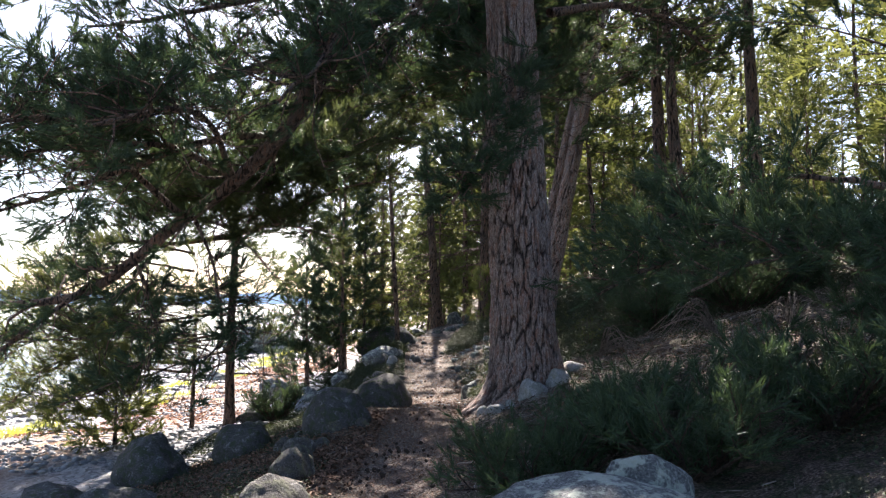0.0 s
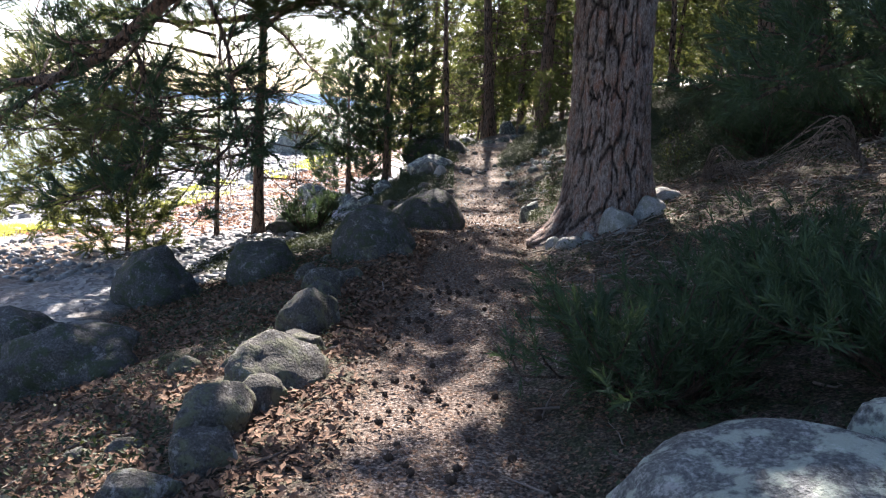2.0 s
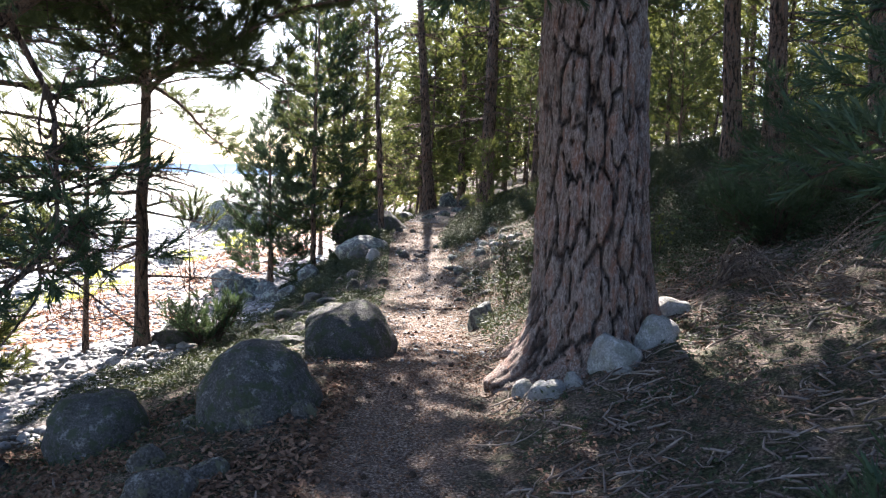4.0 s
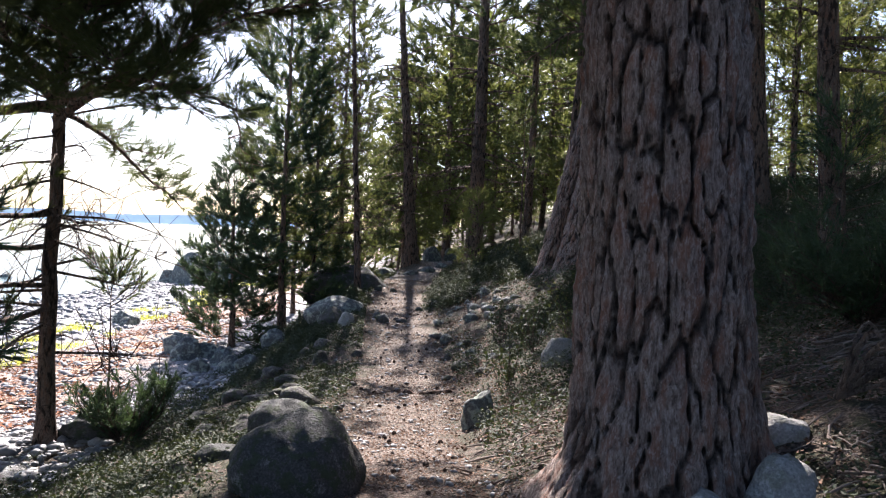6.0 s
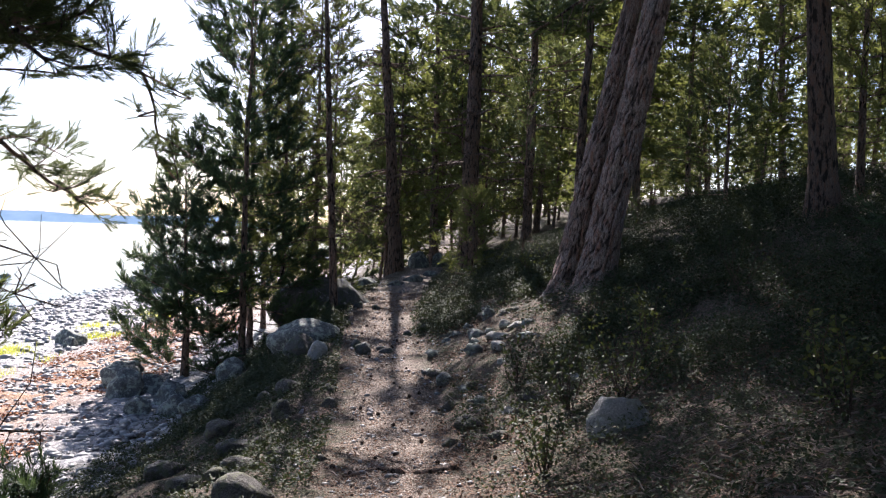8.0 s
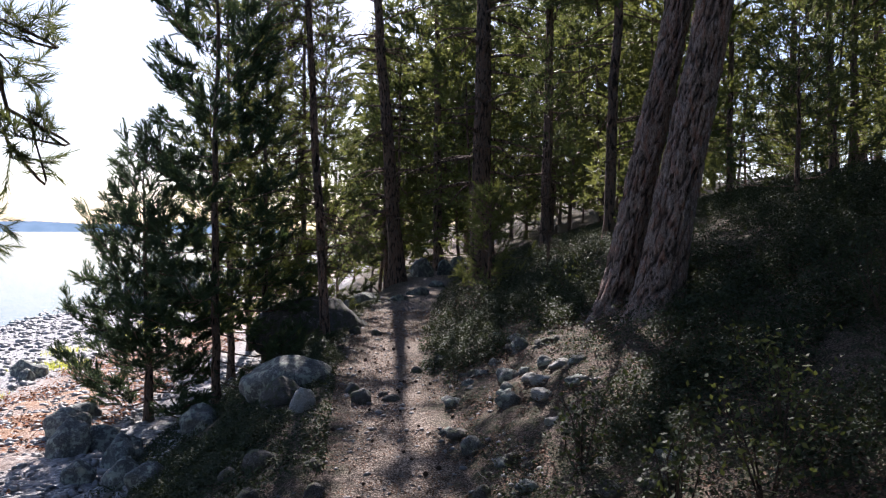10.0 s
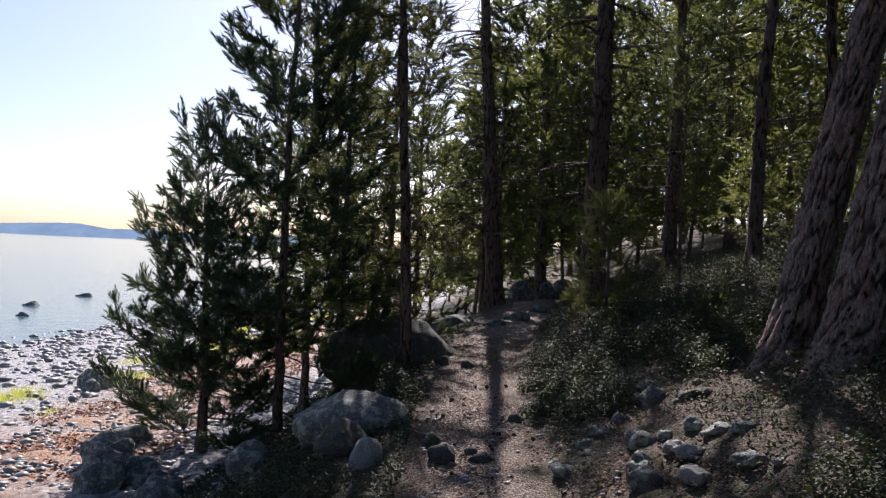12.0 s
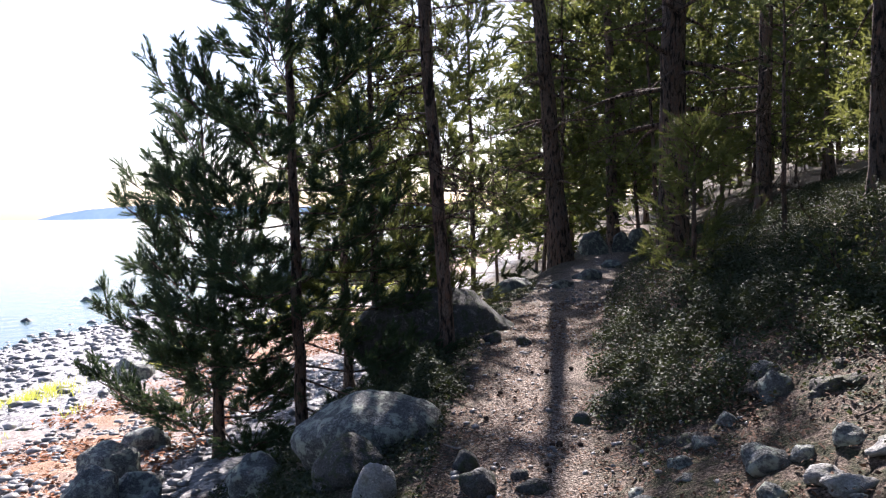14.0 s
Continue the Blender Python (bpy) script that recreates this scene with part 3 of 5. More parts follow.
def big_pine():
    tree = thing("pine_tree", BX, BY, float(level(BX, BY)) - .08, "old pine with thick cracked bark plates beside the trail", "tree")
    old_trunk("trunk", tree, .345, 9.5, (-.035, 0), 3)
    w = lambda *p: from_base(BX, BY, p)
    pine_from(tree, np.random.default_rng(5), [
        (w((.87, 8.75, 5.15), (-.44, 8.55, 4.64), (-1.04, 8.42, 3.95), (-1.65, 8.38, 2.92), (-2.68, 8.54, 2.12), (-3.71, 8.7, 1.46), (-5.11, 8.88, 1.4)), .14, .03, .75, 5, 0.44),
        (w((-1.04, 8.42, 3.95), (-1.93, 8.13, 3.58), (-3.05, 7.83, 3.22), (-4.55, 7.63, 2.76)), .06, .015, .75, 6, 0.48),
        (w((-1.65, 8.39, 3.01), (-2.31, 8, 2.84), (-3.15, 7.8, 2.48), (-4.46, 7.79, 2.1)), .05, .012, .75, 6, 0.34),
        (w((.78, 8.69, 5.9), (-.72, 8.31, 5.82), (-2.31, 8.1, 5.08), (-3.8, 7.88, 4.44), (-5.3, 7.68, 3.98)), .1, .02, .8, 5, 0.27),
        (w((.78, 8.72, 6.56), (-.34, 9.11, 6.91), (-1.74, 9.46, 6.53), (-3.24, 9.63, 5.96)), .09, .02, .8, 5, 0.27),
        (w((.97, 9.1, 4.48), (.69, 8.21, 3.39), (.45, 7.62, 2.67), (.22, 7.23, 2.22)), .04, .012, .42, 8, .7),
        (w((-2.12, 8.37, 2.55), (-2.02, 7.26, 2.83), (-2.12, 6.41, 2.72), (-2.49, 5.84, 2.46)), .04, .012, .6, 7, 0.41),
        (w((-2.68, 8.54, 2.16), (-3.15, 7.44, 2.77), (-3.24, 6.69, 2.8), (-3.33, 5.93, 2.55)), .04, .012, .6, 7, 0.41),
        (w((-.72, 8.44, 4.41), (-.81, 7.3, 3.81), (-.9, 6.43, 3.19), (-1.09, 5.94, 2.74)), .04, .012, .6, 7, 0.27),
        # High limb added to shade the near trail.
        (w((.87, 9.61, 5.4), (.78, 10.56, 5.73), (.69, 11.59, 5.78), (.5, 12.6, 5.46)), .06, .015, .7, 8, 1),
        (w((.87, 8.64, 4.69), (.31, 8.26, 4.52), (-.62, 7.76, 3.79), (-1.28, 7.46, 3.24)), .05, .012, .65, 6, 0.68),
        (w((-2.12, 8.37, 2.55), (-2.59, 7.81, 2.76), (-3.24, 7.34, 2.68), (-3.99, 7.06, 2.51)), .04, .012, .7, 6, 0.41),
        (w((-.72, 8.44, 4.41), (-1.37, 7.97, 4.34), (-2.31, 7.68, 4.07), (-3.24, 7.48, 3.8)), .05, .012, .75, 6, 0.24),
        (w((-2.59, 8.63, 2.16), (-2.45, 8.8, 1.73), (-2.31, 8.6, 1.32), (-2.21, 8.3, .96), (-2.35, 7.91, .6)), .022, .008, .4, 6, .35),
        (w((-3.24, 8.62, 1.79), (-2.96, 8.41, 1.33), (-2.77, 8.11, .92), (-2.96, 7.73, .61)), .022, .008, .4, 6, .35),
        (w((-3.71, 8.7, 1.46), (-4.08, 8.4, 1.05), (-4.55, 8.1, .59), (-4.92, 7.9, .23)), .03, .01, .4, 4, .3),
        # Three high limbs added to keep the sun off the right slope.
        (w((1.06, 9.77, 4.83), (1.25, 11.09, 5.15), (1.53, 12.4, 5.1), (1.81, 13.33, 4.87)), .06, .015, .8, 8, .45),
        (w((1.15, 9.71, 5.77), (1.25, 11.14, 6.27), (1.15, 12.45, 6.4), (1.06, 13.57, 6.17)), .06, .015, .8, 8, .5),
        (w((1.25, 9.48, 4.65), (2.18, 10.24, 5), (3.12, 11.09, 5.06), (3.87, 11.83, 4.84)), .06, .015, .8, 8, .12),
        (w((-.44, 8.55, 4.64), (-.72, 8.06, 4.15), (-.9, 7.66, 3.6), (-1.04, 7.36, 3.15)), .03, .01, .5, 7, .45),
        (w((.31, 8.65, 4.87), (-.06, 8.07, 4.34), (-.34, 7.67, 3.79), (-.53, 7.37, 3.34)), .03, .01, .5, 7, .45),
        # Seven more high limbs, added as sun blockers for trail and slope.
        (w((.87, 9.65, 4.27), (.59, 10.32, 4.53), (.41, 11.07, 4.49), (.31, 11.71, 4.28)), .05, .012, .8, 8, 1),
        (w((.97, 9.64, 3.9), (.97, 10.3, 4.15), (1.06, 11.05, 4.12), (1.15, 11.79, 3.9)), .05, .012, .8, 8, .4),
        (w((.97, 9.68, 5.02), (.69, 10.73, 5.35), (.59, 11.84, 5.21)), .05, .012, .8, 8, .8),
        (w((1.06, 9.64, 6.14), (2.18, 10.22, 6.68), (3.49, 10.78, 6.75), (4.61, 11.33, 6.45)), .08, .02, .9, 6, 1),
        (w((1.06, 9.67, 6.89), (1.81, 10.81, 7.41), (2.37, 12.13, 7.54), (2.74, 13.24, 7.31)), .08, .02, .9, 6, 1),
        (w((.97, 9.69, 7.45), (.31, 10.64, 7.88), (-.44, 11.58, 7.84), (-1, 12.31, 7.53)), .07, .02, .9, 6, 1),
        (w((1.15, 9.22, 5.22), (2, 9.33, 5.5), (3.12, 9.42, 5.5), (4.24, 9.51, 5.21)), .07, .02, .9, 6, .3),
        (w((1.15, 8.97, 5.8), (2.18, 8.69, 5.99), (3.49, 8.31, 5.73), (4.61, 8.11, 5.46)), .09, .02, .8, 5, .8),
        # Limb added overhead so that the trail's right half lies in shade.
        (w((.95, 9.0, 4.6), (.8, 10.2, 5.0), (.6, 11.4, 5.0), (.4, 12.6, 4.8)), .05, .012, .45, 9, 1),
        (w((.97, 9.03, 7.29), (.69, 10.46, 7.98), (.31, 11.88, 8.3)), .08, .02, .8, 5, .7),
    ], BARK, NEEDLE_DARK, gap=.075, count=20, width=.0095, needle=.065, length=.12, side=4.0, full=3)


big_pine()


def leaning_pair():
    x, y = 1.75, 16.95
    g = float(level(x, y)) - .08
    tree = thing("pine_tree", x, y, g, "two leaning pine stems grown from one root on the slope", "tree")
    a = old_trunk("trunk", tree, .15, 9.0, (.22, .06), 11, (72, 200), .14, .055, .34, .018)
    a.location = (-.1, .28, 0)
    b = old_trunk("trunk", tree, .19, 9.5, (.2, .03), 12, (84, 200), .2, .06, .36, .022)
    b.location = (.12, -.2, 0)
    w = lambda *p: [(px - x, py - y, pz - g) for px, py, pz in p]
    pine_from(tree, np.random.default_rng(15), [
        (w((2.97, 17.2, 5.98), (2.07, 16.7, 6.38), (1.07, 16.2, 5.98)), .05, .012, .9, 9, 1),
        (w((2.97, 17.2, 5.58), (4.07, 16.7, 6.18), (5.27, 16.2, 5.98)), .05, .012, .9, 9, 1),
        (w((3.17, 17.4, 6.98), (2.67, 18.8, 7.58), (2.27, 20, 7.38)), .05, .012, .9, 9, 1),
        (w((2.67, 17.3, 4.18), (2.07, 18, 4.48), (1.27, 18.6, 4.08)), .035, .01, .5, 5, .5),
        (w((3.27, 17.2, 7.98), (3.97, 17.7, 8.88), (4.67, 18.2, 9.18)), .05, .012, .9, 9, 1),
    ], BARK, NEEDLE, gap=.11, count=18, width=.016, size=1.3, side=2.5)


leaning_pair()


def shore_pine():
    """The slim pine on the bank, with long limbs to all sides."""
    x, y = -3.25, 12.45
    w = lambda *p: from_base(x, y, p)
    pine("pine_tree", x, y, 6.6, .075, "slim pine with long drooping limbs on the bank", 21, (.01, 0), .42, 44, 1.8, NEEDLE, gap=.075, dead=26, count=36, width=.0042, needle=.055, length=.11, size=1.05, full=3,
         extra=[
             (w((-3.25, 12.45, 2.3), (-2.6, 12.3, 2.45), (-2.05, 12.2, 2.7), (-1.8, 12.1, 3.15), (-1.25, 12.0, 3.6)), .06, .014, .5, 7),
             (w((-3.25, 12.45, 2.3), (-3.9, 12.3, 2.2), (-4.6, 12.1, 2.15), (-5.4, 11.9, 2.2)), .055, .012, .5, 8),
             (w((-2.6, 12.3, 2.42), (-2.2, 12.6, 2.5), (-1.85, 12.8, 2.35), (-1.78, 12.95, 2.0), (-1.74, 13.0, 1.8)), .022, .006, .16, 5),
             # High limb added across the sun's path to darken the trail below.
             (w((-3.25, 12.45, 4.2), (-2.0, 12.7, 4.6), (-.8, 12.8, 4.6), (.5, 12.9, 4.4)), .04, .01, .65, 15),
             (w((-3.25, 12.45, 2.9), (-2.7, 12.2, 3.1), (-2.1, 12.0, 3.2), (-1.7, 11.9, 3.3)), .035, .01, .5, 15),
             (w((-3.25, 12.45, 2.8), (-3.9, 12.2, 2.95), (-4.5, 12.0, 3.0), (-5.2, 11.9, 2.95)), .035, .01, .5, 14),
             # Four high limbs, likewise added to cast shade on trail and bank.
             (w((-3.25, 12.45, 4.0), (-2.2, 13.2, 4.4), (-1.1, 13.9, 4.5), (.1, 14.4, 4.3)), .04, .01, .65, 14),
             (w((-3.25, 12.45, 3.7), (-2.4, 12.9, 4.0), (-1.6, 13.4, 4.1), (-.8, 13.7, 4.0)), .04, .01, .65, 14),
             (w((-3.25, 12.45, 4.4), (-2.2, 12.7, 4.9), (-1.0, 12.9, 5.0), (.2, 13.0, 4.9)), .04, .01, .65, 14),
             (w((-3.25, 12.45, 3.4), (-3.0, 13.0, 3.7), (-2.5, 13.6, 3.7), (-1.9, 14.1, 3.6)), .04, .01, .6, 12),
             (w((-3.25, 12.45, 2.28), (-3.15, 13.45, 2.08), (-3, 14.25, 1.73), (-2.85, 14.85, 1.48)), .03, .008, .24, 9),
             (w((-3.25, 12.45, 1.08), (-3.55, 11.05, 1.03), (-4.35, 10.45, .78), (-5.15, 10.05, .68)), .025, .008, .5, 6),
             (w((-3.25, 12.45, .58), (-3.45, 10.85, .48), (-4.05, 10.05, .23), (-4.45, 9.45, .08)), .025, .008, .5, 6),
             (w((-3.25, 12.45, 1.38), (-3.35, 10.65, 1.28), (-3.75, 9.65, 1.08), (-4.05, 8.85, .88)), .025, .008, .5, 6),
             (w((-3.25, 12.45, .78), (-3.75, 11.85, .73), (-4.65, 11.65, .58), (-5.35, 11.45, .53)), .025, .008, .5, 6),
             (w((-3.25, 12.45, 2.78), (-2.25, 11.05, 3.18), (-1.65, 10.25, 3.28), (-1.25, 9.45, 3.08)), .035, .01, .5, 6),
             (w((-3.25, 12.45, 2.68), (-4.05, 11.45, 3.08), (-5.25, 11.25, 2.98)), .035, .01, .5, 6),
             (w((-3.25, 12.45, 2.98), (-2.75, 11.45, 3.28), (-2.35, 10.65, 3.18), (-2.05, 9.85, 2.88)), .035, .01, .6, 13),
             (w((-3.25, 12.45, 2.48), (-3.45, 11.45, 2.78), (-3.55, 10.65, 2.68), (-3.55, 9.85, 2.38)), .035, .01, .55, 8),
             (w((-3.25, 12.45, 3.18), (-2.45, 12.05, 3.58), (-1.55, 11.65, 3.68), (-.75, 11.45, 3.48)), .035, .01, .55, 8),
             (w((-3.25, 12.45, 2.78), (-2.45, 11.25, 2.88), (-1.85, 10.45, 2.98), (-1.15, 9.85, 2.98)), .035, .01, .65, 13),
             (w((-3.25, 12.45, 2.38), (-3.05, 11.25, 2.58), (-2.85, 10.45, 2.68), (-2.65, 9.75, 2.68)), .03, .01, .65, 13),
             (w((-3.25, 12.45, 3.38), (-3.85, 11.25, 3.58), (-4.15, 10.25, 3.38), (-4.25, 9.45, 3.08)), .03, .01, .6, 8),
             (w((-3.25, 12.45, 2.18), (-2.45, 11.95, 2.48), (-1.55, 11.65, 2.88), (-.85, 11.45, 2.98)), .03, .008, .45, 9),
             (w((-3.25, 12.45, 2.08), (-2.65, 11.75, 2.38), (-2.05, 11.25, 2.38), (-1.55, 10.95, 2.13)), .03, .008, .45, 9),
             (w((-3.25, 12.45, 2.18), (-2.85, 11.75, 2.38), (-2.45, 11.15, 2.68), (-2.25, 10.65, 2.73)), .03, .008, .45, 9),
             (w((-3.25, 12.45, 2.28), (-3.25, 11.75, 2.48), (-3.15, 11.15, 2.38), (-3.05, 10.65, 2.08)), .03, .008, .45, 9),
             # Two further high limbs added for the shaded stretch of trail.
             (w((-3.25, 12.45, 3.98), (-2.25, 12.15, 4.38), (-1.25, 11.95, 4.58), (-.25, 11.85, 4.48)), .03, .008, .55, 11),
             (w((-3.25, 12.45, 3.88), (-2.25, 12.85, 4.38), (-1.25, 13.25, 4.58), (-.35, 13.45, 4.48)), .03, .008, .55, 11),
             (w((-3.25, 12.45, 2.38), (-3.65, 11.85, 2.48), (-3.95, 11.25, 2.48), (-4.15, 10.75, 2.38)), .03, .008, .45, 8),
         ])


shore_pine()


def drooping_pine():
    """A thin companion stem on the bank whose limbs droop to the beach."""
    x, y = -3.7, 12.1
    w = lambda *p: from_base(x, y, p)
    limbs = []
    for k, (z, ex, ey, drop) in enumerate(((2.2, -5.6, 12.3, .35), (1.95, -5.3, 11.7, .4), (1.7, -5.8, 12.0, .45), (1.45, -5.5, 11.4, .5), (1.2, -5.9, 11.9, .5), (1.0, -5.2, 11.2, .55), (.8, -5.7, 11.6, .55), (.6, -4.9, 11.3, .5), (.5, -5.5, 12.2, .45), (1.6, -4.6, 11.4, .6), (.9, -4.5, 11.2, .6))):
        ex, ey, z = ex + .1, ey - .9, z - .22
        mx, my = (x + ex) / 2, (y + ey) / 2 - .1
        limbs.append((w((x, y, z), (mx, my, z + .08), (ex * .8 + mx * .2, ey * .8 + my * .2, z - drop * .6), (ex, ey, z - drop)), .022, .007, .42, 8))
    pine("pine_tree", x, y, 2.7, .035, "thin pine with yellow-green limbs drooping to the beach", 51, (.02, 0), .6, 9, .8, NEEDLE_YOUNG, twig_len=.4, gap=.085, count=18, width=.008, needle=.055, length=.1, dead=10, extra=limbs)


drooping_pine()
pine("pine_tree", -4.2, 10.62, 1.0, .03, "small pine with yellow-green needles above the stones", 52, (.0, 0), .04, 30, .8, NEEDLE_YOUNG, twig_len=.35, gap=.07, count=18, width=.01, needle=.06, length=.11, full=3, per_metre=10)
pine("pine_tree", -2.8, 12.62, 1.6, .014, "thin bare pine sapling on the bank", 53, (.0, 0), .75, 6, .25, NEEDLE, twig_len=.15, gap=.08, dead=6)
pine("pine_tree", -3.5, 20.03, 3.3, .06, "young pine with branches down to the stones", 31, (-.02, 0), .07, 58, 1.2, NEEDLE_DARK, twig_len=.45, gap=.07, size=1.0, rise=.12, tip=.3, count=28, width=.0072, needle=.045, length=.1, full=5, per_metre=12)
pine("pine_tree", -2.62, 19.8, 7.0, .055, "dense young pine above the beach", 32, (.0, 0), .05, 70, 1.35, NEEDLE_DARK, twig_len=.5, gap=.08, size=1.1, rise=.15, tip=.25, count=26, width=.0078, needle=.047, length=.1, full=5, per_metre=13)
pine("pine_tree", -2.24, 20.97, 6.0, .045, "slender young pine with yellowish needles", 33, (.01, 0), .08, 72, 1.05, NEEDLE_YOUNG, twig_len=.45, gap=.09, count=16, width=.012, needle=.06, length=.11, full=3, per_metre=12)
pine("pine_tree", -3.12, 22.98, 7.6, .06, "young pine with backlit yellow-green needles", 37, (.0, 0), .1, 74, 1.35, NEEDLE_YOUNG, twig_len=.45, gap=.1, count=16, width=.012, needle=.065, length=.12, full=3)
pine("pine_tree", -1.95, 22.7, 6.8, .055, "dense young pine with sunlit yellow-green needles", 81, (.0, 0), .1, 56, 1.2, NEEDLE_YOUNG, twig_len=.48, gap=.085, count=16, width=.011, needle=.06, length=.11, full=3, per_metre=12)
pine("pine_tree", -3.4, 26.0, 6.4, .06, "dense young pine above the beach", 83, (.0, 0), .1, 56, 1.3, NEEDLE_YOUNG, twig_len=.5, gap=.09, count=16, width=.012, needle=.06, length=.11, full=3, per_metre=11)
pine("pine_tree", -1.28, 19.66, 8.2, .06, "thin straight pine beside a dark boulder", 34, (-.06, .02), .54, 14, 1.2, NEEDLE, dead=46, twig_len=.4, gap=.1, count=18, width=.011, needle=.06, length=.11, full=3)
pine("pine_tree", -.48, 26.7, 10.5, .16, "tall pine standing in the bend of the trail", 35, (-.08, .0), .5, 16, 1.9, NEEDLE, dead=44, twig_len=.6, size=1.5, width=.014, gap=.12, count=14, full=3)
pine("pine_tree", .93, 23.12, 10.5, .175, "straight tall pine with grey bark", 36, (.005, 0), .43, 40, 2.3, NEEDLE, dead=30, twig_len=.6, size=1.5, width=.014, gap=.12, count=14, full=3)
pine("pine_tree", 2.16, 24.19, 10.0, .1, "slim pine on the wooded slope", 38, (.02, 0), .36, 46, 2.3, NEEDLE, dead=12, twig_len=.6, size=1.5, width=.014, gap=.12, count=14, full=3)
pine("pine_tree", 2.66, 21.51, 10.0, .085, "slim pine on the wooded slope", 39, (.03, 0), .36, 64, 2.6, NEEDLE, dead=12, twig_len=.6, size=1.5, width=.014, gap=.12, count=14, full=3)
pine("pine_tree", 3.96, 13.53, 9.5, .12, "crooked pine among bushes on the slope", 40, (-.06, 0), .4, 34, 1.9, NEEDLE, dead=14, twig_len=.6, gap=.11, size=1.4, width=.014)
pine("pine_tree", 1.67, 20.84, 3.0, .025, "thin pine sapling on the slope", 41, (.0, 0), .5, 16, .5, NEEDLE, twig_len=.25, gap=.1, dead=5)
pine("pine_tree", .81, 20.44, 1.45, .03, "small bushy pine with fresh green needles", 42, (.0, 0), .06, 30, .55, NEEDLE_YOUNG, twig_len=.28, gap=.07, size=.9, rise=.4, width=.008, needle=.055, full=3)
pine("pine_tree", -2.02, 26.81, 8.0, .05, "young pine beyond the dark boulder", 44, (.0, 0), .12, 56, 1.3, NEEDLE, twig_len=.5, gap=.11, size=1.4, width=.014)
pine("pine_tree", -.86, 31.28, 6.5, .07, "young pine beyond the bend of the trail", 45, (.0, 0), .15, 44, 1.5, NEEDLE_YOUNG, twig_len=.5, gap=.13, size=1.7, width=.014)
pine("pine_tree", .46, 29.2, 9.5, .12, "pine behind boulders where the trail bends", 43, (.0, 0), .4, 34, 1.8, NEEDLE, dead=10, twig_len=.6, gap=.12, size=1.6, width=.014)

pine("pine_tree", 5.08, 17.04, 4.2, .05, "young pine with yellow-green needles up the slope", 46, (.0, 0), .1, 44, 1.3, NEEDLE_YOUNG, twig_len=.45, gap=.1, size=1.2, width=.012, count=16, tip=.15)
pine("pine_tree", 4.31, 19.14, 2.4, .035, "low young pine up the slope", 47, (.0, 0), .06, 34, .9, NEEDLE, twig_len=.4, gap=.1, size=1.1, width=.012, count=16, tip=.15)
pine("pine_tree", 3.63, 12.77, 1.5, .03, "low young pine among lingonberry plants", 48, (.0, 0), .06, 28, .75, NEEDLE_DARK, twig_len=.35, gap=.09, width=.01, count=16, tip=.15)


def forest():
    """The wood around: four kinds of pine, repeated."""
    rng = np.random.default_rng(77)
    kinds = []
    for i, (hh, rr, cf, br, re, mat) in enumerate(((11, .11, .38, 42, 1.9, NEEDLE), (9, .07, .3, 44, 1.5, NEEDLE_YOUNG), (12, .14, .5, 36, 2.1, NEEDLE), (6.5, .05, .12, 50, 1.4, NEEDLE_YOUNG))):
        kinds.append(pine("pine_tree", 14 + i * 3, 26 + i, hh, rr, "pine in the thin wood on the slope", 60 + i, (.01, 0), cf, br, re, mat, dead=8, twig_len=.65, per_metre=5, gap=.25, size=2.3, count=7, width=.024, needle=.075, length=.12, full=2, far=True, group="pines of the wood", sink=.1))
    taken = [(BX, BY), (1.75, 16.95), (-3.1, 13), (-.5, 26.8), (.93, 23), (2.1, 24.2), (2.6, 21.5), (3.9, 13.6), (.5, 29), (1.02, 21)]
    def put(x, y, k, grown=1.0):
        if all(math.hypot(x - a, y - b) > 1.0 for a, b in taken):
            taken.append((x, y))
            s = rng.uniform(.8, 1.15) * grown
            copy_thing(kinds[k], pose(x, y, float(level(x, y)) - .1, rng.normal(0, 2), rng.normal(0, 2), rng.uniform(0, 360)) @ Matrix.Scale(s, 4))
    for _ in range(56):
        put(rng.uniform(3.4, 22), rng.uniform(13, 52), int(rng.choice(4, p=(.28, .27, .13, .32))))
    for _ in range(16):
        put(rng.uniform(-3.0, 4), rng.uniform(33, 60), int(rng.choice((1, 3, 3))))
    for _ in range(56):
        put(rng.uniform(2.9, 17), rng.uniform(17, 48), 3, .55)
    for _ in range(30):
        put(rng.uniform(7, 17), rng.uniform(13, 46), 3, .35)
    for _ in range(16):
        put(rng.uniform(-2.0, 5), rng.uniform(27.5, 36), 3)
    for _ in range(32):
        put(rng.uniform(.8, 10), rng.uniform(26.5, 44), int(rng.choice((1, 3, 3))))
    for _ in range(10):
        put(rng.uniform(5, 14), rng.uniform(6, 14), int(rng.choice(4, p=(.35, .25, .2, .2))))
    # Unseen trees behind the start of the walk, added to shade it from behind.
    for _ in range(8):
        put(rng.uniform(-4, 14), rng.uniform(-22, -3), int(rng.integers(0, 4)))


forest()


